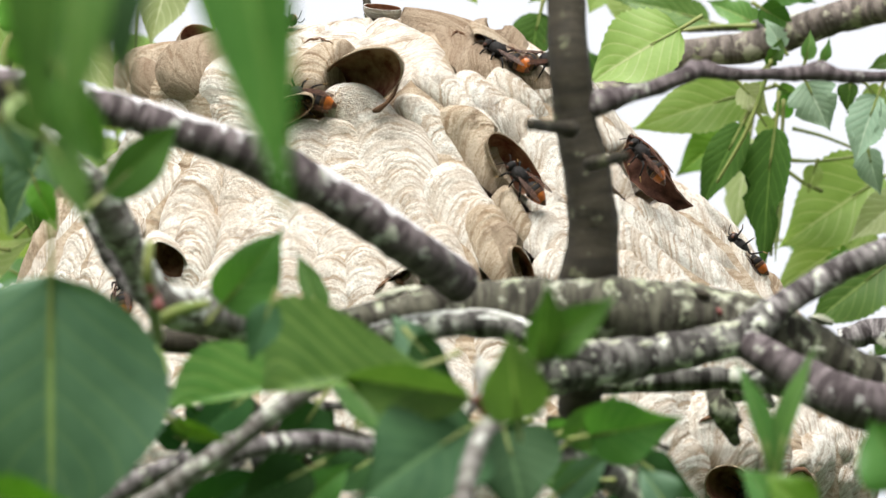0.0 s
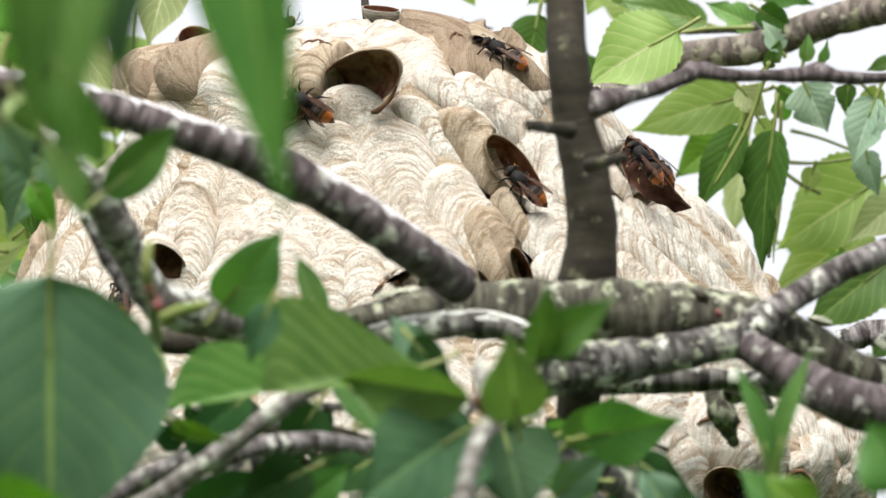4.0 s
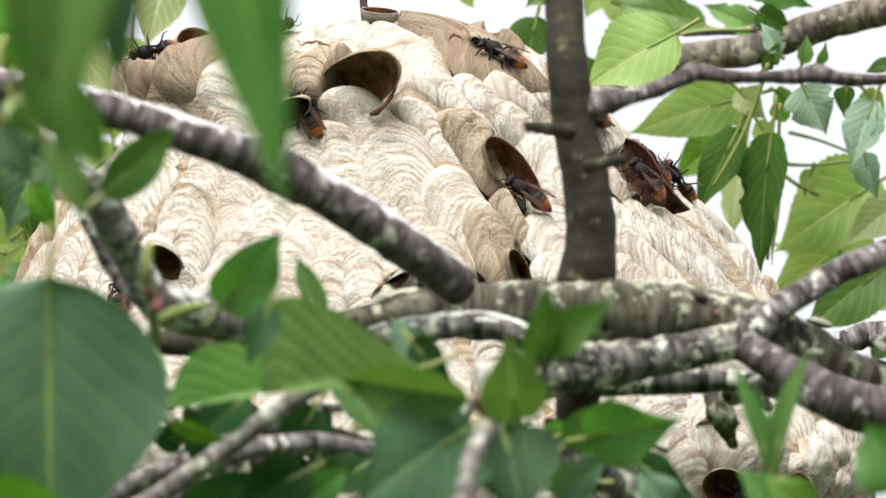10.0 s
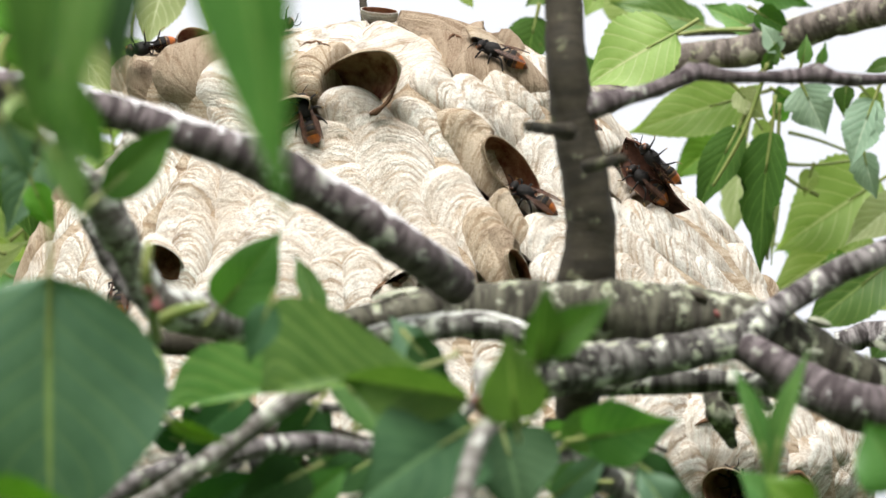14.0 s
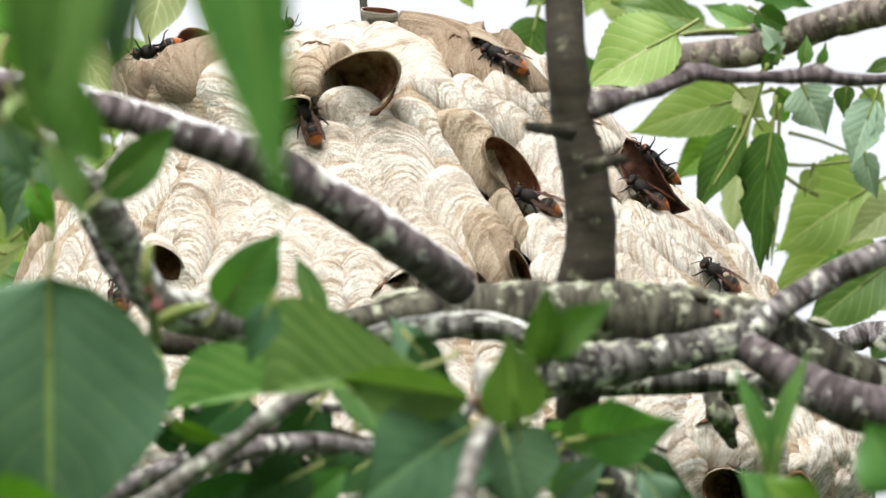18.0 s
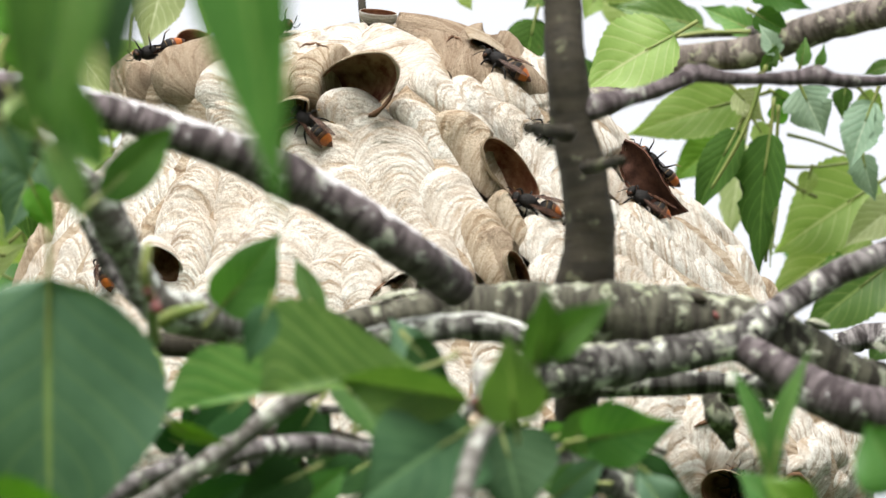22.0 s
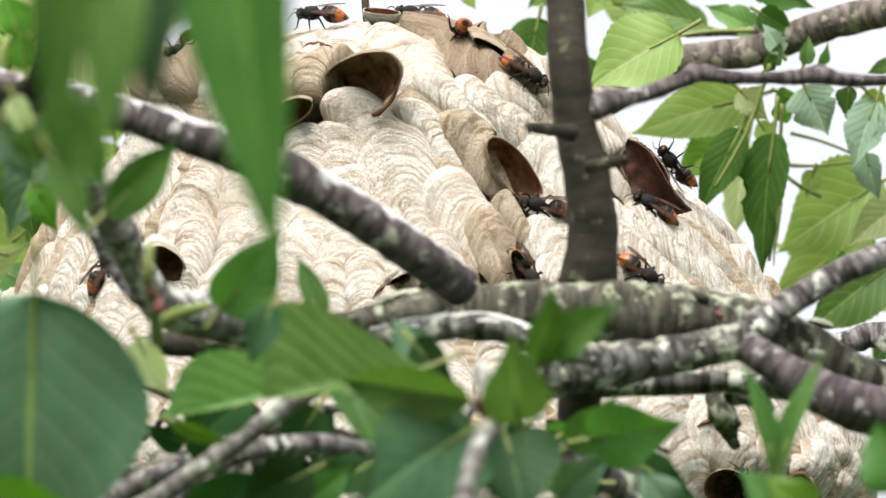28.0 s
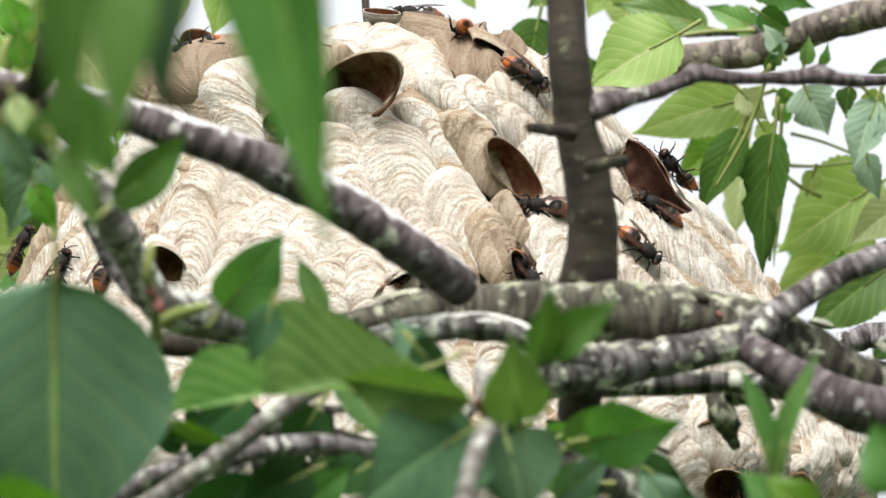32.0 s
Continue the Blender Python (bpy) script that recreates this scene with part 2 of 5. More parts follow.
STALK = plain("leaf_stalk", (0.12, 0.17, 0.04), (0.20, 0.22, 0.07), 60, 0.5)
STALK_RED = plain("red_leaf_stalk", (0.10, 0.025, 0.025), (0.18, 0.06, 0.05), 60, 0.5)
GRASS = plain("grass", (0.02, 0.045, 0.012), (0.045, 0.08, 0.02), 14, 0.9, 0.1, 0.5)
BLACK = plain("hornet_black", (0.003, 0.003, 0.003), (0.011, 0.009, 0.008), 1900, 0.62, 0.2, 1.0)
AMBER = plain("hornet_amber", (0.24, 0.058, 0.008), (0.40, 0.115, 0.015), 500, 0.4, 0.4)
BROWN = plain("hornet_brown", (0.035, 0.012, 0.006), (0.075, 0.026, 0.010), 500, 0.4, 0.4)
YELLOW = plain("hornet_yellow", (0.13, 0.075, 0.02), (0.22, 0.14, 0.04), 500, 0.5)
FACE = plain("hornet_face", (0.28, 0.09, 0.02), (0.42, 0.16, 0.03), 500, 0.45)


def wing_glass():
    mat, tree, bsdf = nodes_of("hornet_wing")
    n = noise_of(tree, tree.nodes.new("ShaderNodeTexCoord").outputs["Object"], 500, 3)
    tree.links.new(ramp(tree, n, (0.35, (0.030, 0.013, 0.008)), (0.65, (0.075, 0.034, 0.02))), bsdf.inputs["Base Color"])
    bsdf.inputs["Roughness"].default_value = 0.5
    bsdf.inputs["Specular IOR Level"].default_value = 0.2
    bsdf.inputs["Alpha"].default_value = 0.55
    return mat


WING = wing_glass()


# ---- building helpers ----
def mesh_of(name, verts, faces, mats, slots=None, uvs=None, smooth=True):
    me = bpy.data.meshes.new(name)
    me.from_pydata([tuple(v) for v in verts], [], faces)
    for m in mats:
        me.materials.append(m)
    if slots:
        me.polygons.foreach_set("material_index", slots)
    me.polygons.foreach_set("use_smooth", [smooth] * len(faces))
    if uvs is not None:
        layer = me.uv_layers.new(name="UVMap")
        loops = np.empty(len(me.loops), dtype=np.int32)
        me.loops.foreach_get("vertex_index", loops)
        layer.data.foreach_set("uv", np.asarray(uvs, dtype=np.float32)[loops].ravel())
    me.update()
    return me


def part(name, me, parent, m=None, label=""):
    ob = new(name, me)
    ob.parent = parent
    if m is not None:
        ob.matrix_basis = m
    return tagged(ob, label)


def grid_faces(rows, cols, closed, start=0):
    faces = []
    for i in range(rows - 1):
        for j in range(cols if closed else cols - 1):
            k = (j + 1) % cols
            faces.append((start + i * cols + j, start + i * cols + k, start + (i + 1) * cols + k, start + (i + 1) * cols + j))
    return faces


def spline(points, step):
    """Points along a smooth curve through the given ones, about a step apart; each is (Vector, radius)."""
    out = []
    pts = [points[0], *points, points[-1]]
    for i in range(1, len(pts) - 2):
        p0, p1, p2, p3 = pts[i - 1:i + 3]
        n = max(2, int((p2[0] - p1[0]).length / step))
        for k in range(n):
            t = k / n
            q = []
            for c in (0, 1):
                a, b, c2, d = p0[c], p1[c], p2[c], p3[c]
                q.append(0.5 * ((2 * b) + (c2 - a) * t + (2 * a - 5 * b + 4 * c2 - d) * t * t + (3 * b - a - 3 * c2 + d) * t ** 3))
            out.append((q[0], q[1]))
    out.append(points[-1])
    return out


def tube(points, sides, step, rough=0.0, knots=0.0, seed=0):
    """Verts, faces and uvs (millimetres along, round) of a tapered, uneven limb with closed ends."""
    path = spline(points, step)
    verts, uvs = [], []
    side = None
    run = 0.0
    for i, (p, r) in enumerate(path):
        ahead = (path[min(i + 1, len(path) - 1)][0] - path[max(i - 1, 0)][0]).normalized()
        if side is None:
            side = ahead.orthogonal().normalized()
        side = (side - ahead * side.dot(ahead)).normalized()
        other = ahead.cross(side)
        if i:
            run += (p - path[i - 1][0]).length
        swell = 1 + knots * max(0.0, noise.noise(Vector((run * 28 + seed * 7.1, seed, 0.5))) - 0.12) * 2
        for j in range(sides):
            a = 2 * math.pi * j / sides
            d = side * math.cos(a) + other * math.sin(a)
            lump = 1 + rough * noise.noise(p * 55 + d * 0.7 + Vector((seed, 0, 0))) + 0.8 * rough * noise.noise(p * 170 + d * 1.4) + 0.4 * rough * noise.noise(p * 480 + d * 2.5)
            verts.append(p + d * r * swell * lump)
            uvs.append((run * 1000, r * 1000 * abs(((a / math.pi) + 1) % 2 - 1) * 3))
    rows = len(path)
    faces = grid_faces(rows, sides, True)
    for base, centre, flip in ((0, path[0][0], True), ((rows - 1) * sides, path[-1][0], False)):
        k = len(verts)
        verts.append(centre)
        uvs.append((0, 0))
        for j in range(sides):
            t = (base + j, base + (j + 1) % sides, k)
            faces.append(t[::-1] if flip else t)
    return verts, faces, uvs


# ---- ground ----
def build_ground():
    n, size = 80, 1200.0
    verts, uvs = [], []
    for i in range(n):
        for j in range(n):
            u, v = (2 * i / (n - 1) - 1), (2 * j / (n - 1) - 1)
            x, y = size * u ** 3, size * v ** 3
            verts.append((x, y, 0.06 * noise.noise(Vector((x * 0.4, y * 0.4, 0))) - 0.05))
            uvs.append((x, y))
    faces = [f[::-1] for f in grid_faces(n, n, False)]
    tagged(new("ground", mesh_of("ground", verts, faces, [GRASS], uvs=uvs)), "mown green grass under the tree", "ground", kind="structure")


build_ground()

# ---- the tree's limbs ----
TREE_FOOT = Vector((at(2500, 441, 0.1).x, at(2500, 441, 0.1).y, 0))
tree_thing = tagged(new("cherry_tree"), "leafy cherry tree with grey lichened branches holding a paper nest", "tree")
tree_thing.location = TREE_FOOT


def limb(name, mat, rows, rough=0.12, knots=0.25, label="", sides=20, step=0.003):
    """A branch along plan points (x, y, near, half thickness in plan units)."""
    pts = [(at(x, y, n) - TREE_FOOT, r * UNIT) for x, y, n, r in rows]
    v, f, uv = tube(pts, sides, step, rough, knots, seed=len(tree_thing.children))
    return part(name, mesh_of(name, v, f, [mat], uvs=uv), tree_thing, label=label)


def crust(rows, count, mat, seed, x0=-100, x1=1700, spread=1.0, front=0.35):
    """Patches of lichen on the upper side of a limb, as one uneven crust; on the slanting branch they also paint its
    lit top.
    """
    rnd = random.Random(seed)
    path = spline([(at(x, y, n) - TREE_FOOT, r * UNIT) for x, y, n, r in rows], 0.003)
    ends = [i for i in range(1, len(path) - 1) if x0 < 784 + (path[i][0] + TREE_FOOT).dot(RIGHT) / UNIT * REACH / (path[i][0] + TREE_FOOT - EYE).dot(AHEAD) < x1]
    verts, faces = [], []
    for _ in range(count):
        i = rnd.choice(ends)
        p, r = path[i]
        ahead = (path[i + 1][0] - path[i - 1][0]).normalized()
        up = (Vector((-front, 0.1, 1)) - ahead * ahead.z).normalized()
        up = (up - ahead * up.dot(ahead)).normalized()
        side = ahead.cross(up)
        a0, long, wide = rnd.gauss(0, 0.55) * spread, rnd.uniform(0.0015, 0.006), rnd.uniform(0.15, 0.5)
        base = len(verts)
        for ring in range(5):
            q = (ring + 0.01) / 4
            for j in range(14):
                th = 2 * math.pi * j / 14
                wob = 1 + 0.5 * noise.noise(Vector((math.cos(th) * 1.6, math.sin(th) * 1.6, i + base)))
                a = a0 + q * math.sin(th) * wide * wob
                out = r * (1.07 - 0.16 * q ** 3 + 0.05 * noise.noise(Vector((q * 5, th * 2, base))))
                verts.append(p + ahead * q * math.cos(th) * long * wob + (up * math.cos(a) + side * math.sin(a)) * out)
        faces += grid_faces(5, 14, True, base)
    part("lichen_crust", mesh_of("lichen_crust", verts, faces, [mat]), tree_thing, label="pale grey lichen on the bark, some of it standing for top light")


def build_limbs():
    foot = Vector((0, 0, 0))
    crown = at(2500, 300, 0.1) - TREE_FOOT
    v, f, uv = tube([(foot - Vector((0, 0, 0.1)), 0.13), (foot + Vector((0.02, 0, 0.5)), 0.10), (Vector((-0.04, 0.03, 2.0)), 0.09),
                     (crown, 0.07), (crown + Vector((0.1, 0.1, 0.9)), 0.05), (crown + Vector((0.0, 0.3, 1.7)), 0.02)], 28, 0.03, 0.12, 0.1, 3)
    part("trunk", mesh_of("trunk", v, f, [BARK], uvs=uv), tree_thing, label="grey-brown upright trunk")
    limb("main_limb", BARK_MOSSY, [(420, 592, .30, 22), (560, 582, .29, 24), (660, 568, .27, 26), (730, 556, .27, 34), (800, 551, .26, 44), (960, 555, .26, 51), (1120, 558, .26, 55), (1240, 566, .25, 54), (1330, 590, .25, 52),
                      (1420, 622, .24, 49), (1568, 690, .22, 46), (1900, 720, .16, 70), (2460, 620, .1, 110)], 0.16, 0.2, "thick grey-green lichened limb", 28)
    limb("upright_branch", BARK_DARK, [(985, -700, .2, 22), (992, -200, .22, 30), (998, 0, .23, 32), (1003, 110, .24, 34), (1016, 220, .24, 36), (1036, 320, .24, 40), (1046, 400, .24, 42), (1038, 500, .24, 42),
                           (1026, 600, .23, 38), (1020, 740, .22, 34), (1010, 770, .21, 28)], 0.08, 0.15, "dark brown upright branch")
    limb("slanting_branch", BARK_PLUM, [(-700, 40, .36, 36), (-200, 110, .36, 34), (0, 155, .36, 28), (170, 190, .35, 27), (340, 243, .35, 30), (480, 296, .34, 33), (620, 372, .33, 34), (730, 446, .32, 34), (812, 506, .29, 33)],
         0.1, 0.25, "slanting grey branch whose pale upper side stands for top light")
    limb("branch", BARK_LICHEN, [(640, 600, .31, 14), (700, 592, .31, 22), (780, 578, .31, 22), (870, 578, .31, 22), (950, 604, .31, 20), (1060, 645, .30, 18)], 0.15, 0.4)
    limb("branch", BARK_LICHEN, [(950, 672, .30, 34), (1010, 655, .30, 38), (1110, 640, .29, 36), (1220, 622, .28, 30), (1310, 598, .27, 30), (1360, 560, .26, 28)], 0.14, 0.3)
    limb("branch", BARK_PLUM, [(1262, 598, .262, 14), (1308, 606, .271, 24), (1358, 638, .278, 29), (1430, 680, .280, 33), (1568, 728, .28, 40), (1950, 760, .2, 60), (2480, 700, .1, 80)], 0.1, 0.2)
    limb("branch", BARK, [(1300, 608, .245, 20), (1338, 584, .262, 25), (1380, 545, .26, 23), (1470, 490, .25, 22), (1568, 445, .24, 22), (1900, 330, .15, 20), (2400, 250, .1, 14)], 0.12, 0.4)
    limb("branch", BARK_PLUM, [(1030, 192, .24, 20), (1080, 178, .24, 16), (1150, 160, .23, 15), (1205, 138, .23, 14), (1236, 126, .22, 16), (1300, 136, .22, 11), (1400, 136, .2, 12), (1450, 130, .2, 16), (1480, 138, .2, 11), (1568, 140, .18, 8), (1800, 120, .15, 7)], 0.25, 0.25)
    limb("back_branch", BARK_GREY, [(500, 420, -.10, 20), (800, 300, -.1, 24), (1000, 215, -.22, 26), (1130, 135, -.28, 26), (1210, 103, -.28, 28), (1340, 86, -.28, 30), (1450, 45, -.27, 30), (1568, 18, -.26, 28), (1900, -40, -.15, 36), (2480, 40, .08, 60)],
         0.1, 0.25, "grey branch behind the nest, partly in its paper")
    limb("branch", BARK_PALE, [(70, 235, .36, 14), (110, 280, .36, 19), (158, 328, .35, 22), (200, 390, .34, 25), (230, 455, .33, 27), (280, 535, .32, 30), (360, 560, .31, 38), (450, 574, .30, 34), (560, 575, .29, 26)], 0.2, 0.2, "crooked branch crusted with pale lichen")
    limb("branch", BARK, [(150, 385, .30, 12), (180, 430, .30, 16), (205, 480, .30, 16), (250, 530, .31, 14)], 0.2, 0.5)
    limb("branch", BARK_PALE, [(190, 930, .42, 14), (290, 870, .42, 16), (390, 800, .42, 17), (480, 735, .42, 16), (560, 685, .42, 14), (610, 662, .41, 10)], 0.12, 0.5)
    limb("branch", BARK, [(370, 830, .40, 14), (450, 795, .40, 16), (560, 785, .38, 17), (680, 795, .36, 15), (780, 760, .34, 12), (850, 700, .32, 12)], 0.14, 0.4)
    limb("branch", BARK, [(150, 900, .40, 20), (250, 850, .40, 18), (330, 815, .41, 14)], 0.14, 0.4)
    # added dark strip standing for the shade under the limbs, not a real branch
    limb("branch", BARK_DARK, [(240, 610, .2, 14), (330, 606, .2, 20), (450, 612, .2, 18), (640, 585, .22, 18)], 0.15, 0.4)
    limb("stub", BARK_DARK, [(1010, 235, .26, 13), (970, 228, .28, 10), (934, 224, .32, 8)], 0.3, 0.1)
    limb("stub", BARK_DARK, [(1040, 295, .26, 12), (1080, 286, .28, 10), (1104, 280, .30, 7)], 0.3, 0.1)
    limb("branch", BARK_LICHEN, [(1040, 690, .22, 14), (1130, 682, .22, 18), (1220, 676, .22, 20), (1300, 676, .22, 18), (1420, 690, .24, 20)], 0.2, 0.5)
    limb("branch", BARK, [(1480, 605, .05, 18), (1520, 598, .05, 20), (1568, 592, .05, 20), (1900, 620, .08, 30), (2480, 500, .1, 40)], 0.12, 0.3)
    limb("twig", BARK_PALE, [(846, 638, .48, 6), (850, 660, .50, 13), (862, 695, .53, 16), (880, 738, .56, 14), (852, 770, .58, 15), (830, 830, .59, 16), (815, 900, .60, 14)], 0.12, 0.4, "pale grey knotty twig")
    limb("bark_scar", STALK_RED, [(1180, 531, .263, 3), (1187, 541, .265, 7), (1191, 552, .264, 3)], 0.3, 0.0, "small red-brown scar in the bark", 10, 0.001)
    limb("bark_scar", STALK_RED, [(1266, 550, .262, 2), (1270, 556, .264, 5), (1273, 562, .263, 2)], 0.3, 0.0, "small red-brown scar in the bark", 10, 0.001)
    limb("bark_scar", BARK_DARK, [(1222, 519, .257, 3), (1240, 525, .261, 8), (1252, 531, .261, 4)], 0.3, 0.0, "dark notch in the bark", 10, 0.001)
    limb("knot", BARK_MOSSY, [(1250, 690, .16, 10), (1268, 712, .17, 17), (1282, 738, .17, 20), (1288, 766, .16, 14), (1298, 790, .15, 6)], 0.7, 0.3, "dark lichened knot grown into the nest")
    limb("knot", BARK_MOSSY, [(1280, 690, .2, 20), (1316, 694, .2, 24), (1345, 706, .19, 14), (1362, 722, .18, 6)], 0.7, 0.3, "dark lichened knot grown into the nest")
    limb("bud", STALK_RED, [(838, 706, .58, 5), (848, 716, .57, 11), (856, 730, .57, 10), (864, 742, .57, 5)], 0.1, 0.0, "dark red bud", 12)
    limb("twig", STALK, [(264, 430, .52, 6), (258, 490, .52, 8), (268, 540, .50, 10), (275, 600, .46, 10)], 0.1, 0.3, "yellow-green shoot")
    limb("bud", STALK_RED, [(262, 512, .52, 6), (270, 528, .50, 10), (280, 545, .52, 8)], 0.15, 0.0, "dark red bud", 12)
    limb("twig", STALK, [(270, 575, .46, 8), (310, 555, .47, 9), (365, 540, .48, 6)], 0.1, 0.2, "yellow-green shoot")
    limb("branch", BARK_DARK, [(-160, 190, .33, 52), (0, 205, .33, 44), (60, 228, .33, 34), (105, 275, .34, 22)], 0.15, 0.3)
    limb("twig", STALK, [(-20, 150, .02, 12), (4, 120, .02, 12), (12, 80, .02, 11), (36, 48, .02, 9), (56, 32, .02, 5)], 0.15, 0.3, "yellow-green young shoot")
    limb("branch", BARK_LICHEN, [(880, 770, .34, 10), (960, 800, .33, 14), (1040, 830, .33, 18), (1110, 865, .33, 20), (1200, 910, .33, 22)], 0.2, 0.4)
    limb("twig", BARK_DARK, [(642, -60, -.14, 7), (643, 0, -.13, 7), (650, 60, -.12, 7)], 0.1, 0.2)
    limb("branch", BARK_DARK, [(78, 40, .40, 14), (76, 100, .40, 18), (58, 150, .39, 20), (10, 165, .37, 20), (-60, 150, .36, 20)], 0.12, 0.3)
    # dense pale crust: some lichen, mostly the top light put into colour
    crust([(-200, 110, .36, 34), (0, 155, .36, 28), (170, 190, .35, 27), (340, 243, .35, 30), (480, 296, .34, 33), (620, 372, .33, 34), (730, 446, .32, 34), (812, 506, .29, 33)], 230, LICHEN_SHEEN, 1, -50, 830, 0.55)
    crust([(70, 235, .36, 14), (110, 280, .36, 19), (158, 328, .35, 22), (200, 390, .34, 25), (230, 455, .33, 27), (280, 535, .32, 30), (360, 560, .31, 38), (450, 574, .30, 34), (560, 575, .29, 26)], 150, LICHEN, 2, 60, 560, 1.2, 1.3)
    crust([(660, 560, .27, 34), (800, 545, .26, 40), (960, 556, .26, 50), (1120, 562, .26, 58), (1280, 576, .25, 56), (1420, 612, .24, 52), (1568, 665, .22, 50)], 26, LICHEN_GREEN, 3, 640, 1600, 1.5)
    crust([(950, 672, .30, 34), (1010, 655, .30, 38), (1110, 640, .29, 36), (1220, 622, .28, 30), (1310, 598, .27, 30), (1360, 560, .26, 28)], 18, LICHEN_GREEN, 4, 950, 1330, 1.3)
    crust([(640, 600, .31, 14), (700, 592, .31, 22), (780, 578, .31, 22), (870, 578, .31, 22), (950, 604, .31, 20), (1060, 645, .30, 18)], 60, LICHEN, 5, 640, 1060, 1.0)
    rnd = random.Random(11)
    for k in range(26):
        x, y = (rnd.uniform(280, 760), rnd.uniform(640, 880)) if k < 15 else (rnd.uniform(900, 1080), rnd.uniform(770, 880))
        a, far, reach = rnd.uniform(-0.9, 0.9), rnd.uniform(.24, .34), rnd.uniform(60, 130)
        dx, dy, r = reach * math.cos(a), reach * math.sin(a), rnd.uniform(5, 10)
        limb("twig", rnd.choice((BARK_DARK, BARK, BARK_LICHEN)), [(x - dx, y - dy, far, r), (x, y + rnd.uniform(-14, 14), far + .01, r), (x + dx, y + dy, far, r * 0.6)], 0.2, 0.5, sides=8)
    for rows in ([(1396, 234, -.30, 4), (1450, 248, -.30, 3), (1506, 270, -.30, 3)], [(1384, 290, -.31, 5), (1440, 292, -.31, 3), (1510, 284, -.31, 3)], [(1355, 128, -.24, 4), (1318, 232, -.24, 4), (1262, 330, -.24, 3)],
                 [(1196, 62, -.29, 4), (1250, 54, -.29, 4), (1332, 52, -.29, 5)], [(1376, 300, -.3, 4), (1410, 326, -.3, 4), (1450, 346, -.3, 4)], [(1378, 250, -.25, 3), (1372, 340, -.25, 3), (1358, 460, -.25, 3)]):
        limb("stalk", STALK, rows, 0.1, 0.2, sides=8)
    limb("twig", BARK, [(1210, 60, -.3, 4), (1290, 55, -.3, 5), (1340, 52, -.3, 9), (1420, 40, -.28, 12)], 0.1, 0.4)


build_limbs()

# ---- the nest ----
NEST_X, NEST_Y, NEST_A, NEST_TOP, NEST_FOOT = 690, 800, 850, 763, 620
NEST_NEAR, NEST_DEPTH = -0.10, 0.82


def flanks(y):
    """Where the nest's two sides lie at a height of the plan: a dome with a shoulder and, on one side, a flat-topped lobe."""
    k = (y - NEST_Y) / (NEST_TOP if y < NEST_Y else NEST_FOOT)
    a = NEST_A * max(1e-4, 1 - min(1, abs(k)) ** (1.0 if y < NEST_Y else 2.2)) ** 0.5
    swell = 115 * math.exp(-((y - 125) / 80) ** 2) * min(1, max(0, y - 34) / 30)
    shift = 105 * math.exp(-((y - 125) / 90) ** 2)
    u = min(1, max(0, (y - 92) / 32))
    return NEST_X - a - (0.55 * swell + shift) * (0.35 + 0.65 * u * u * (3 - 2 * u)), NEST_X - shift + a + swell - 26 * math.exp(-((y - 350) / 100) ** 2)


def girth(y):
    """Half width of the nest, in plan units, at a height of the plan."""
    left, right = flanks(y)
    return (right - left) / 2


def middle(y):
    """Where the nest's axis lies at a height of the plan."""
    left, right = flanks(y)
    return (right + left) / 2


def nest_flat(phi, y, out=0.0):
    """Plan coordinates of the nest's wall: phi runs round it from its right side towards the eye."""
    a = girth(y)
    lump = 22 * noise.noise(Vector((math.cos(phi) * 2.2, math.sin(phi) * 2.2, y / 160))) * min(1, a / 200)
    slope = (girth(y + 6) - girth(y - 6)) / 12
    k = 1 / math.sqrt(1 + slope * slope)
    r = a + lump + out * k
    return middle(y) + r * math.cos(phi), y - out * slope * k, NEST_NEAR + r * NEST_DEPTH * math.sin(phi) * UNIT


def phi_at(x, y):
    return math.acos(max(-1, min(1, (x - middle(y)) / girth(y))))


def nest_frame(x, y):
    """Place and outward normal of the nest's wall seen at a plan point."""
    y = max(y, NEST_Y - NEST_TOP + 14)
    p = phi_at(x, y)
    o = at(*nest_flat(p, y))
    a, b = at(*nest_flat(p + 0.02, y)) - o, at(*nest_flat(p, y + 4)) - o
    n = b.cross(a).normalized()
    if n.dot(-AHEAD) < 0:
        n = -n
    return o, n
from mathutils.bvhtree import BVHTree


NEST_FOOT_AT = at(NEST_X, NEST_Y + NEST_FOOT, NEST_NEAR)
nest = tagged(new("hornet_nest"), "large pale paper hornet nest of overlapping striped scales among branches", "nest")
nest.location = NEST_FOOT_AT


def in_mouth(x, y, phi):
    """How far a place of the wall lies inside one of the ways in, from 0 to 1."""
    if math.sin(phi) < -0.1:
        return 0.0
    deep = 0.0
    for (mx, my, _), _, a, b, _, _ in MOUTHS:
        dx, dy = x - mx, y - my
        if abs(dx) + abs(dy) < 160:
            area = a[0] * b[1] - a[1] * b[0]
            u, v = (dx * b[1] - dy * b[0]) / area, (a[0] * dy - a[1] * dx) / area
            deep = max(deep, min(1.0, max(0.0, (0.96 - math.hypot(u, v)) / 0.2)))
    return deep


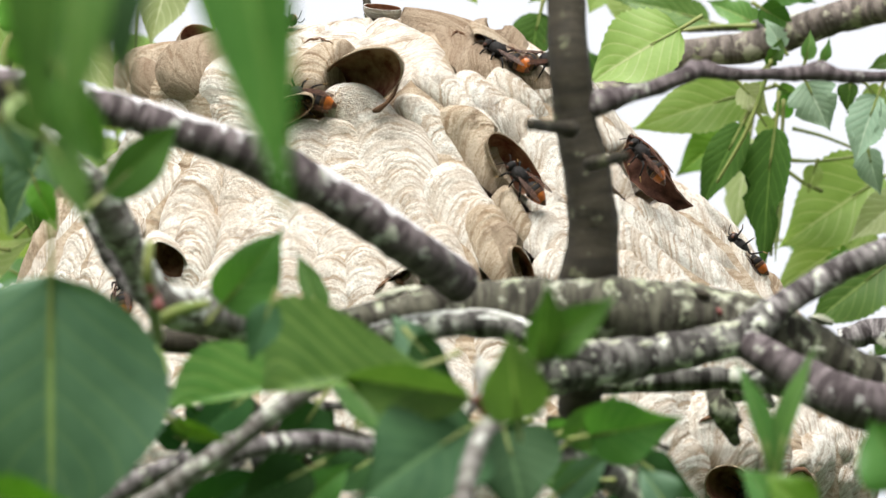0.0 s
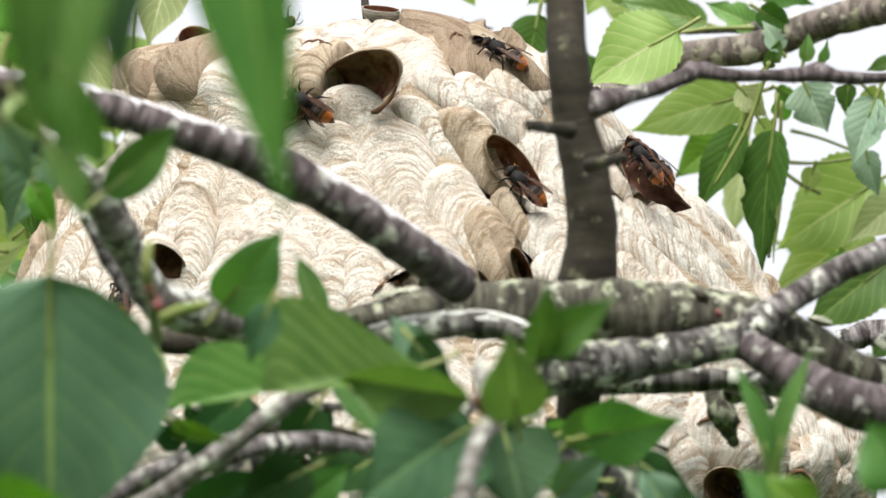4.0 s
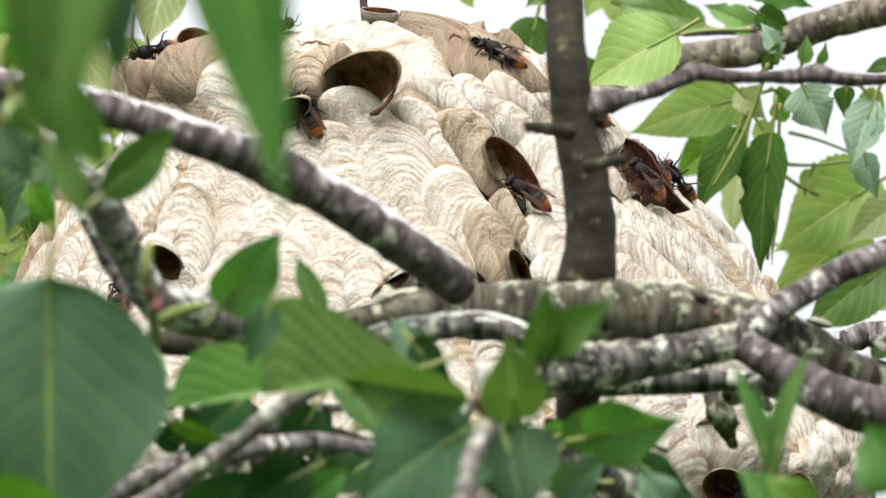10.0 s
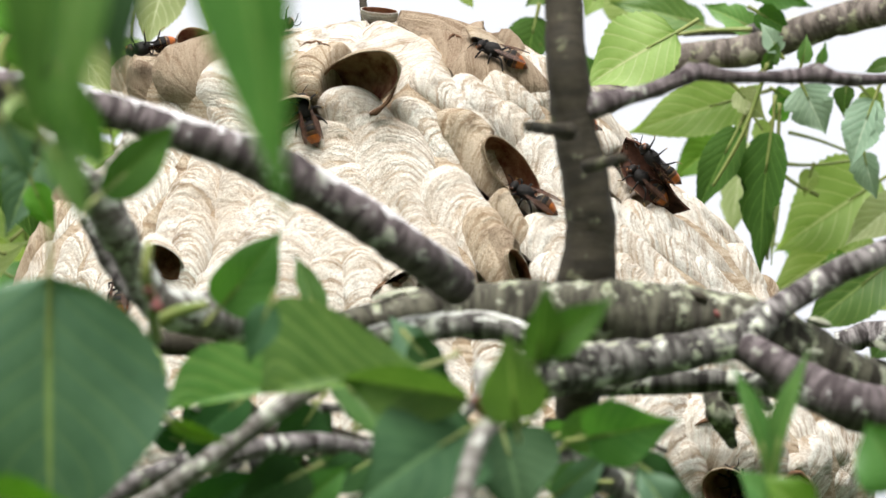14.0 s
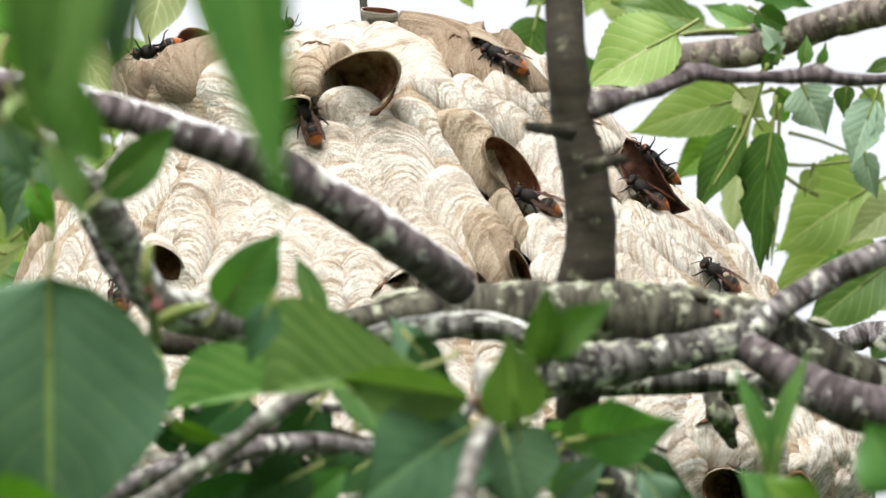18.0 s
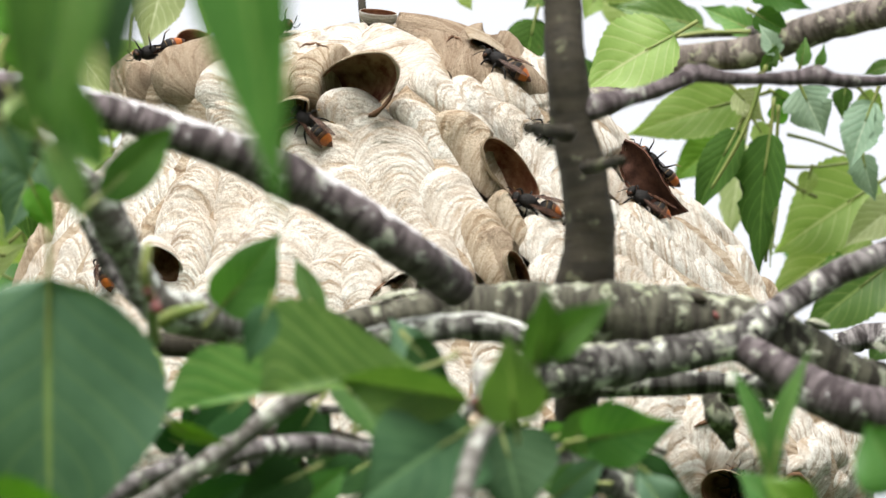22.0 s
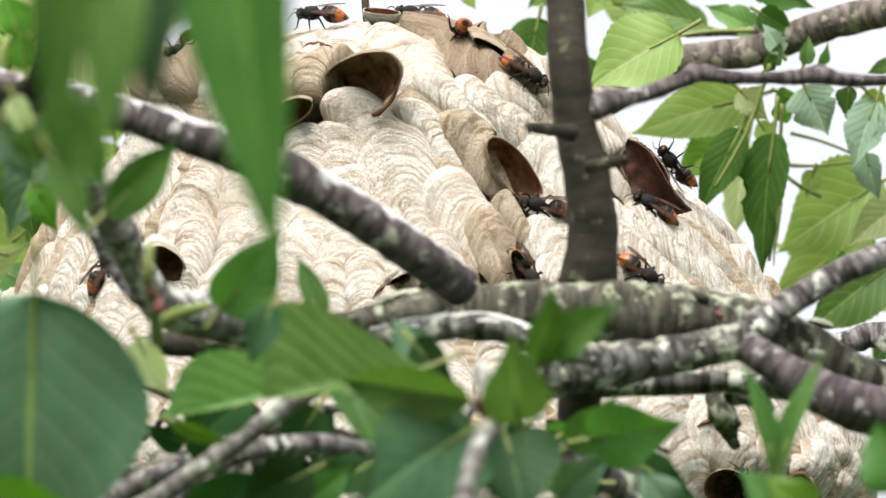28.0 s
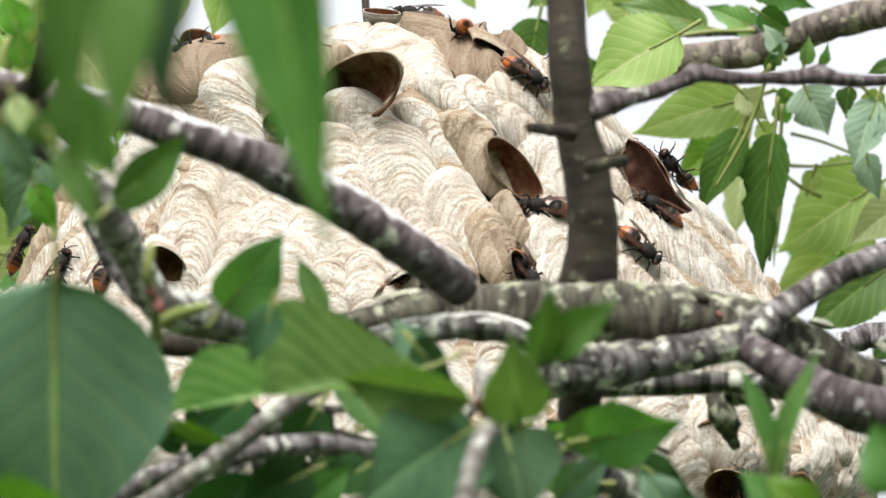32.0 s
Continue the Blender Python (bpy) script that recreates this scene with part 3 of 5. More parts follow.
def paper_shell(x0, y0, wide, tall, lift, lean=0.0, mat=PAPER, phi=None, rise=0.0, hollow=130):
    """One striped paper scale: a tongue that bulges from the wall, arched at its top and sinking in below.
    x0, y0: the middle of its arch; half width, length downwards; lean: degrees by which it runs to the right."""
    phi = phi_at(x0, y0) if phi is None else phi
    rings, seg = 19, 46
    verts, uvs = [], []
    ca, sa = math.cos(radians(lean)), -math.sin(radians(lean))
    a0 = max(140.0, girth(y0))
    seed = Vector((x0 * 0.013, y0 * 0.017, phi))
    lift *= min(1, max(0.25, (y0 - 25) / 110)) * (0.62 if mat is PAPER else 0.85)
    run = min(3.0, math.hypot(1, (girth(y0 + 20) - girth(max(y0 - 20, NEST_Y - NEST_TOP + 2))) / 40 * NEST_DEPTH * math.sin(phi)))
    cap = (rise or wide * 0.85) / math.sqrt(run)
    for i in range(rings):
        r = (i + 0.02) / (rings - 1)
        for j in range(seg):
            th = 2 * math.pi * j / seg
            s, t = r * math.cos(th), r * math.sin(th)
            wob = 1 + 0.12 * noise.noise(seed + Vector((math.cos(th), math.sin(th), 0)) * 1.2)
            dx, dy = s * wide * wob, t * (tall if t > 0 else cap) * wob
            dx *= 1 - 0.14 * t
            gx, gy = dx * ca - dy * sa, dx * sa + dy * ca
            bulge = lift * max(0, 1 - r * r) ** 0.5 * (1 - 0.5 * t) - 9 * r ** 4 - 8 * max(0, t) ** 2
            crease = 4.0 * noise.noise(Vector((dx / 40, dy / 26, 0)) + seed * 5) * (1 - r ** 6)
            crease += 1.2 * noise.noise(Vector((dx / 9, dy / 5, 0)) + seed * 9) + 3.0 * max(0, noise.noise(Vector((dx / 30, dy / 16, 3)) + seed * 3) - 0.25) * -4
            y = min(max(y0 + gy, NEST_Y - NEST_TOP + 3), NEST_Y + NEST_FOOT - 3)
            turn = phi - gx / a0
            verts.append(at(*nest_flat(turn, y, bulge + crease - hollow * in_mouth(middle(y) + girth(y) * math.cos(turn), y, turn))) - NEST_FOOT_AT)
            q = min(1, abs(dx) / wide)
            uvs.append((dx * 0.25, (dy * run - 1.15 * wide * (1 - math.sqrt(1 - 0.94 * q * q))) * 0.25))
    faces = grid_faces(rings, seg, True)
    verts.append(sum((Vector(v) for v in verts[:seg]), Vector()) / seg)
    uvs.append((0, 0))
    faces += [(j, (j + 1) % seg, rings * seg)[::-1] for j in range(seg)]
    part("paper_scale", mesh_of("paper_scale", verts, faces, [mat], uvs=uvs), nest)


# the scales that stand out: middle of the arch (x, y), half width, length down, lean, thickness
SHELLS = [(690, 262, 76, 190, 6, 40), (705, 318, 44, 150, 12, 44), (722, 372, 30, 110, 16, 40), (795, 345, 62, 180, 24, 42), (845, 392, 44, 150, 22, 46), (600, 250, 48, 150, -2, 30),
          (615, 330, 52, 150, 4, 34), (740, 205, 40, 110, 14, 32), (770, 150, 46, 120, 22, 34), (845, 178, 52, 90, 30, 30), (890, 160, 44, 80, 34, 30), (905, 215, 46, 100, 36, 32),
          (648, 226, 44, 90, 10, 26), (545, 255, 52, 120, -4, 22), (960, 170, 44, 90, 34, 26), (950, 260, 46, 100, 34, 26),
          (340, 352, 66, 110, 0, 40), (345, 420, 48, 100, 0, 50), (338, 462, 34, 80, 0, 44), (275, 330, 48, 90, -6, 26), (430, 330, 52, 110, 0, 30), (420, 400, 46, 110, 2, 30), (480, 365, 50, 100, 4, 32),
          (545, 400, 54, 100, 6, 32), (520, 450, 50, 100, 0, 42), (600, 440, 56, 100, 8, 38), (640, 480, 50, 110, 8, 42), (580, 495, 48, 90, 4, 42), (700, 520, 40, 70, 4, 38), (690, 450, 44, 90, 10, 30),
          (770, 440, 46, 120, 16, 36), (800, 500, 40, 90, 12, 32), (960, 420, 52, 120, 26, 36), (985, 480, 50, 90, 22, 30), (400, 130, 60, 110, -6, 26), (480, 95, 50, 90, 0, 22), (420, 215, 54, 90, -4, 22),
          (530, 70, 60, 70, 0, 24), (600, 60, 56, 60, 4, 24), (690, 62, 70, 90, 14, 28), (745, 95, 50, 70, 20, 28), (380, 285, 56, 80, -4, 26), (500, 300, 46, 90, 0, 24),
          (1090, 380, 36, 170, 44, 24), (1128, 384, 34, 180, 46, 26), (1170, 396, 34, 180, 48, 28), (1100, 425, 40, 190, 44, 28), (1150, 420, 34, 200, 46, 26), (1215, 372, 30, 210, 44, 26), (1205, 440, 34, 170, 44, 28),
          (1255, 405, 30, 190, 40, 24), (1115, 485, 40, 130, 40, 28), (1180, 490, 36, 130, 38, 28), (1245, 480, 34, 130, 36, 26), (1300, 455, 26, 120, 30, 24), (1078, 300, 26, 60, 10, 22), (1070, 232, 36, 110, 34, 24),
          (1150, 705, 90, 120, 34, 30), (1255, 700, 50, 70, 50, 30), (1160, 770, 100, 150, 38, 34), (1250, 765, 70, 120, 44, 40), (1200, 850, 90, 110, 30, 36), (1310, 800, 44, 70, 20, 30), (1100, 820, 60, 80, 10, 34),
          (1370, 735, 40, 70, 20, 30), (1430, 752, 66, 110, 36, 30), (1480, 780, 50, 80, 30, 28), (1440, 825, 70, 80, 26, 36), (1500, 840, 56, 70, 14, 30), (1400, 830, 36, 60, 14, 40)]
# browner ones: the tubes of the ways in, the upper rim and the lobe
BROWN_SHELLS = [(560, 122, 46, 60, -14, 44), (820, 238, 52, 130, 26, 56), (855, 415, 48, 110, 14, 44), 
                (110, 400, 44, 120, -10, 40), (70, 450, 40, 110, -12, 34), (240, 128, 40, 60, -10, 40)]
# weathered, stained ones
STAINED_SHELLS = [(840, 105, 50, 90, 40, 36), (900, 128, 36, 90, 42, 40), (325, 132, 66, 56, -4, 56), (306, 142, 40, 46, 0, 60), (250, 150, 30, 50, -8, 40), (880, 440, 40, 90, 12, 44), (800, 78, 44, 60, 34, 30), (100, 365, 26, 60, -12, 56)]
# weathered ones that stand up from the crest
CREST_SHELLS = [(842, 52, 80, 24, 0, 98), (770, 48, 50, 18, 0, 100), (868, 84, 62, 30, 0, 76)]
# ways in: middle (x, y, lift), way it faces (right, down, near), two half axes of its outline, depth, brown
MOUTHS = [((634, 146, 22), (-0.42, 0.6, 0.68), (-62, 40), (34, 36), 58, 3), ((908, 300, 54), (0.62, -0.05, 0.78), (42, 56), (24, -14), 60, 3),
          ((921, 478, 58), (0.7, 0.1, 0.7), (15, 36), (13, -7), 80, 2), ((292, 470, 56), (0.15, 0.45, 0.85), (30, 28), (18, -20), 80, 0),
          ((352, 80, 40), (0.25, -0.45, 0.85), (-37, -14), (-8, 27), 90, 1), ((506, 200, 34), (-0.3, 0.6, 0.74), (-42, 20), (9, 19), 90, 2),
          ((1140, 306, 20), (-0.3, 0.2, 0.9), (30, 46), (-30, 14), 60, 2), ((672, 18, 30), (0.0, -0.8, 0.6), (32, 3), (0, 5), 30, 0),
          ((1288, 866, 56), (-0.1, 0.45, 0.88), (44, 10), (-6, 34), 100, 2), ((700, 500, 40), (-0.5, 0.5, 0.7), (-24, 16), (6, 8), 60, 0),
          ((876, 94, 44), (0.25, 0.5, 0.82), (40, 26), (7, -9), 70, 1)]


def build_nest_body():
    rows, cols = 240, 280
    verts, uvs = [], []
    for i in range(rows):
        y = NEST_Y - NEST_TOP + 1 + (NEST_TOP + NEST_FOOT - 2) * (0.5 - 0.5 * math.cos(math.pi * i / (rows - 1)))
        for j in range(cols):
            phi = 2 * math.pi * j / cols
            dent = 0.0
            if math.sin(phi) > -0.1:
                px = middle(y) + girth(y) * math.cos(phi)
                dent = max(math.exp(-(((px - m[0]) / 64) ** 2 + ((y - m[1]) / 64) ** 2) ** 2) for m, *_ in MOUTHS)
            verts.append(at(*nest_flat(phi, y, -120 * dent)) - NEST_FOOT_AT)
            uvs.append((phi * girth(y) * 0.25, y * 0.25))
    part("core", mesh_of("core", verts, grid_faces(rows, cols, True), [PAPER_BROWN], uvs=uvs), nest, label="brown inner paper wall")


def build_scales():
    rnd = random.Random(11)
    put = []
    for rows, mat in ((SHELLS, PAPER), (BROWN_SHELLS, PAPER_BROWN), (STAINED_SHELLS, PAPER_DARK), (CREST_SHELLS, PAPER_DARK)):
        for x, y, w, h, lean, lift in rows:
            paper_shell(x, y, w, h, lift, lean, mat, rise=h if rows is CREST_SHELLS else 0)
            put += [(phi_at(x, y), y), (phi_at(x, y + 0.4 * h), y + 0.4 * h)]
    # the floor that rises inside the widest way in
    paper_shell(640, 210, 66, 110, 40, 12, PAPER, hollow=0, rise=62)
    # the rusty wall below the middle way in
    paper_shell(884, 374, 30, 80, 50, 26, PAPER_BROWN, hollow=0)
    for m, *_ in MOUTHS:
        for dx in (-34, 0, 34):
            put.append((phi_at(m[0] + dx, m[1]), m[1]))
    y = NEST_Y - NEST_TOP + 26
    row = 0
    while y < NEST_Y + NEST_FOOT - 40:
        a = max(90, girth(y))
        n = max(5, int(2 * math.pi * a / 96))
        for k in range(n):
            phi = 2 * math.pi * (k + 0.5 * (row % 2)) / n + rnd.uniform(-0.32, 0.32) * 96 / a
            yy = y + rnd.uniform(-34, 34)
            front = math.sin(phi) > -0.3
            if not front and (k + row) % 3:
                continue
            seen_x = middle(yy) + girth(yy) * math.cos(phi)
            if math.sin(phi) > -0.1 and any(((seen_x - m[0]) / 62) ** 2 + ((yy - m[1]) / 70) ** 2 < 1 for m, *_ in MOUTHS):
                continue
            if any(abs(phi - p) * a < 40 and abs(yy - q) < 44 for p, q in put):
                continue
            big = rnd.uniform(0.7, 1.25)
            mat = PAPER_BROWN if rnd.random() < 0.07 else PAPER
            paper_shell(NEST_X, yy - 30, 52 * big, 125 * big * rnd.uniform(0.8, 1.15), rnd.uniform(15, 30), 8 + 10 * math.cos(phi) + rnd.uniform(-8, 8), mat, phi)
        y += 82
        row += 1


def entrance(mouth, faces_to, long_half, short_half, deep, mat=PAPER, slant=1.0, flare=0.06):
    """A hooded way in: a paper cup with a rolled lip, its lining coloured dark for shade, its back sunk in the wall.
    mouth: plan point and near (plan units); the way it faces; the half axes of its outline; its depth."""
    def spot(x, y, w):
        return at(x, y, w * UNIT) - NEST_FOOT_AT
    m, f = Vector(mouth), Vector(faces_to).normalized()
    a, b = (Vector((h[0], h[1], max(-70, min(70, -(f.x * h[0] + f.y * h[1]) / f.z)))) for h in (long_half, short_half))
    k = -Vector((f.x * slant, f.y * slant, f.z)).normalized() * deep
    seg, rings = 36, 12
    verts, uvs, faces, slots = [], [], [], []
    for inner in (0, 1):
        for i in range(rings):
            s = i / (rings - 1)
            r = (1 - s ** 2.4) ** 0.5 * (1 + flare * math.exp(-s * 9)) if i < rings - 1 else 0.002
            r *= (0.95 if inner else 1.0) * (1 + 0.4 * s * max(0, slant - 0.3))
            for j in range(seg):
                th = 2 * math.pi * j / seg
                p = m + (a * math.cos(th) + b * math.sin(th)) * r * (1 + 0.05 * noise.noise(Vector((math.cos(th) * 2, math.sin(th) * 2, s * 3 + m.x)))) + k * s * (0.94 if inner else 1.0)
                p += a * 0.05 * noise.noise(Vector((th, s * 4, m.y)))
                verts.append(spot(*p))
                uvs.append((th * 9, s * k.length * 0.4))
    for f in grid_faces(rings, seg, True):
        faces.append(f)
        slots.append(0)
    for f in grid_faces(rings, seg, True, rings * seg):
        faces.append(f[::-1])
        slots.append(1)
    for j in range(seg):
        q = (j + 1) % seg
        faces.append((j, rings * seg + j, rings * seg + q, q))
        slots.append(0)
    part("entrance_hood", mesh_of("entrance_hood", verts, faces, [mat, PAPER_INSIDE], slots, uvs), nest, label="hooded entrance with shade coloured into its brown inside")


def torn_edge(x, y, wide, rise, thick):
    """A curled, broken rim of paper that arches over a scale."""
    pts = []
    for k in range(9):
        u = k / 4 - 1
        px, py = x + u * wide, y + rise * u * u + 4 * noise.noise(Vector((u * 3, x, y)))
        way = (at(px, py) - EYE).normalized()
        hit = SKIN_BARE.ray_cast(EYE, way)[0]
        if hit is None:
            return
        pts.append((hit - way * 0.0006 - NEST_FOOT_AT, thick * UNIT * (1.05 - u * u)))
    v, f, uv = tube(pts, 7, 0.002, 0.35, 0.0, x)
    part("torn_edge", mesh_of("torn_edge", v, f, [PAPER_EDGE], uvs=uv), nest, label="curled dark brown paper rim")


def build_torn_edges():
    for row in ((690, 500, 34, 26, 5), (1410, 836, 26, 22, 5), (1260, 742, 30, 12, 4.5), (558, 74, 28, 10, 2.6), (806, 62, 13, 9, 3)):
        torn_edge(*row)


def build_flap():
    """The curved wall of a broken way in: a torn sheet that stands out and shows its red-brown inside, coloured darker
    for shade.
    """
    near_rim = [(1108, 244, 70), (1128, 252, 96), (1152, 276, 116), (1174, 312, 122), (1194, 348, 116), (1220, 372, 96)]
    root = [(1104, 252, 62), (1103, 276, 58), (1104, 300, 58), (1112, 326, 62), (1140, 352, 68), (1190, 380, 78)]
    n, cols = 30, 12

    def along(row, u):
        k = min(int(u * 5), 4)
        f = u * 5 - k
        return Vector(row[k]).lerp(Vector(row[k + 1]), f)
    verts = []
    for thick in (0, 1):
        for i in range(n):
            u = i / (n - 1)
            a, b = along(near_rim, u), along(root, u)
            a += Vector((3, -3, 0)) * noise.noise(Vector((u * 9, 2, 1)))
            for j in range(cols):
                v = j / (cols - 1)
                p = a.lerp(b, v) + Vector((6, -5, -14)) * math.sin(math.pi * v) * math.sin(math.pi * u) ** 0.5
                p += Vector((1, -1, 2)) * 2.5 * noise.noise(Vector((u * 8, v * 5, 7)))
                p += Vector((2.4, -1.6, -2)) * thick
                w = wall_w(1150, 310) + p.z
                verts.append(at(p.x, p.y, w * UNIT) - NEST_FOOT_AT)
    faces = grid_faces(n, cols, False)
    k = n * cols
    faces += [tuple(k + q for q in f[::-1]) for f in faces]
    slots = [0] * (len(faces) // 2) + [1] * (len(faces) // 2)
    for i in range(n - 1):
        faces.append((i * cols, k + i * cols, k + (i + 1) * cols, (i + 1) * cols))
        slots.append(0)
    part("torn_flap", mesh_of("torn_flap", verts, faces, [PAPER_FLAP, PAPER_BROWN], slots, [(v.x * 4000, v.z * 4000) for v in verts]), nest, label="torn red-brown paper wall of a broken entrance, darkened for shade")


def build_hood_end():
    """The broken lower end of the widest hood's rim."""
    base = wall_w(660, 180)
    for rows in ([(702, 150, 40, 2), (693, 170, 42, 3), (678, 189, 42, 4), (665, 199, 40, 6), (655, 203, 38, 3)],):
        v, f, uv = tube([(at(x, y, (base + w) * UNIT) - NEST_FOOT_AT, r * UNIT) for x, y, w, r in rows], 9, 0.0015, 0.4, 0.0, 5)
        part("torn_edge", mesh_of("torn_edge", v, f, [PAPER_EDGE], uvs=uv), nest, label="curled dark brown paper rim")


def wall_w(x, y):
    return nest_flat(phi_at(x, y), y)[2] / UNIT


def build_entrances():
    for (x, y, lift), f, a, b, deep, brown in MOUTHS:
        entrance((x, y, wall_w(x, y) + lift), f, a, b, deep, PAPER_BROWN if brown else PAPER, (1.0, 1.0, 0.25)[brown] if brown < 3 else 0.5)


build_nest_body()
build_scales()
build_entrances()
build_flap()
build_hood_end()


def nest_skin():
    """All the nest's outer surfaces as one search tree, to set feet on."""
    verts, faces = [], []
    for ob in nest.children:
        k = len(verts)
        verts += [v.co + NEST_FOOT_AT for v in ob.data.vertices]
        faces += [tuple(k + i for i in p.vertices) for p in ob.data.polygons]
    return BVHTree.FromPolygons(verts, faces)


SKIN_BARE = nest_skin()
build_torn_edges()
SKIN = nest_skin()


def skin_near(x, y):
    """How near the nest's surface is on the line of sight of a plan point."""
    way = (at(x, y) - EYE).normalized()
    hit = SKIN.ray_cast(EYE, way)[0]
    if hit is None:
        return None
    return REACH - (hit - EYE).dot(AHEAD)


# ---- leaves ----
def leaf_mesh(long, wide, fold, curl, wave, teeth, seed, mat, stalk, shape=0.42, bitten=0.0):
    """A serrate blade with a raised midrib on a stalk; base at the origin, tip along +y, upper side +z. Metres."""
    nu, nv = 15, 34
    verts, uvs, faces, slots = [], [], [], []
    rnd = random.Random(seed)
    ph = rnd.uniform(0, 6)
    for i in range(nv):
        v = i / (nv - 1)
        half = wide * (math.sin(math.pi * v ** (0.45 + shape * 0.5)) ** (0.72 + 0.75 * v * v) if 0 < v < 1 else 0) * 1.02 + 0.0002
        tooth = 1 + teeth * ((i * 0.5) % 1.0)
        for j in range(nu):
            u = 2 * j / (nu - 1) - 1
            w = half * (tooth if abs(u) > 0.95 else 1)
            if bitten and abs(u) > 0.5:
                w *= 1 - bitten * max(0, noise.noise(Vector((v * 6, u * 2, seed)))) * 1.6
            x = u * w
            z = fold * abs(x) + wave * wide * math.sin(v * 9 + ph + (2 if u > 0 else 0)) * u * u
            z += 0.011 * wide * abs(math.sin((v - 0.34 * abs(u)) * 30)) * (1 - abs(u)) - 0.05 * wide * math.exp(-(u * 9) ** 2)
            y = v * long
            a = curl * v
            if abs(curl) > 0.01:
                y, z = math.sin(a) * (long / curl) - z * math.sin(a), -(1 - math.cos(a)) * (long / curl) + z * math.cos(a)
            verts.append((x, y, z))
            uvs.append((u, v))
    faces = grid_faces(nv, nu, False)
    slots = [0] * len(faces)
    st = [(Vector((0, -stalk, 0.12 * stalk)), 0.0011), (Vector((0, -stalk * 0.4, 0.0)), 0.0009), (Vector((0, long * 0.10, -0.0006)), 0.0009), (Vector((0, long * 0.3, -0.0004)), 0.0003)]
    if stalk > 0:
        tv, tf, tu = tube(st, 7, 0.006)
        k = len(verts)
        verts += tv
        uvs += [(0.0, 0.0)] * len(tv)
        faces += [tuple(k + q for q in f) for f in tf]
        slots += [1] * len(tf)
    return mesh_of("leaf", verts, faces, [mat, STALK], slots, uvs)


def leaf_turn(base, tip, turn):
    """Rotation that points +y from base to tip and +z towards the eye, rolled by turn degrees."""
    y = (tip - base).normalized()
    z = -AHEAD - y * y.dot(-AHEAD)
    z.normalize()
    x = y.cross(z)
    return Matrix((x, y, z)).transposed().to_4x4() @ pose(0, 0, 0, 0, turn, 0)


POSED = {}


def leaf_pose(base, tip, turn, curl):
    """Where a leaf lies in the tree's space; the blade leans back by half of its bend."""
    b, t = at(*base), at(*tip)
    return Matrix.Translation(b - TREE_FOOT) @ leaf_turn(b, t, turn) @ pose(0, 0, 0, math.degrees(curl) / 2, 0, 0)


def leaf(base, tip, wide, mat, turn=0.0, fold=0.25, curl=0.4, wave=0.12, teeth=0.08, stalk=0.02, shape=0.42, bitten=0.0, label="", seed=None):
    """A leaf from plan point base to plan point tip (x, y, near), its half width in plan units."""
    seed = len(tree_thing.children) if seed is None else seed
    stalk = min(stalk, 0.25 * (at(*tip) - at(*base)).length)
    long = (at(*tip) - at(*base)).length * (1 + 0.03 * curl * curl)
    me = leaf_mesh(long, wide * UNIT, fold, curl, wave, teeth, seed, mat, stalk, shape, bitten)
    ob = part("leaf", me, tree_thing, leaf_pose(base, tip, turn, curl), label)
    POSED[ob] = (base, tip, turn, curl)
    return ob


def sway(ob, rows, share=1.0, tip_share=1.0):
    """Keys a leaf in the wind; rows: seconds, shift of its base and of its tip in plan units."""
    base, tip, turn, curl = POSED[ob]
    keys = []
    for t, bx, by, tx, ty in rows:
        keys.append((t, leaf_pose((base[0] + bx * share, base[1] + by * share, base[2]), (tip[0] + tx * tip_share, tip[1] + ty * tip_share, tip[2]), turn, curl)))
    walk(ob, keys)


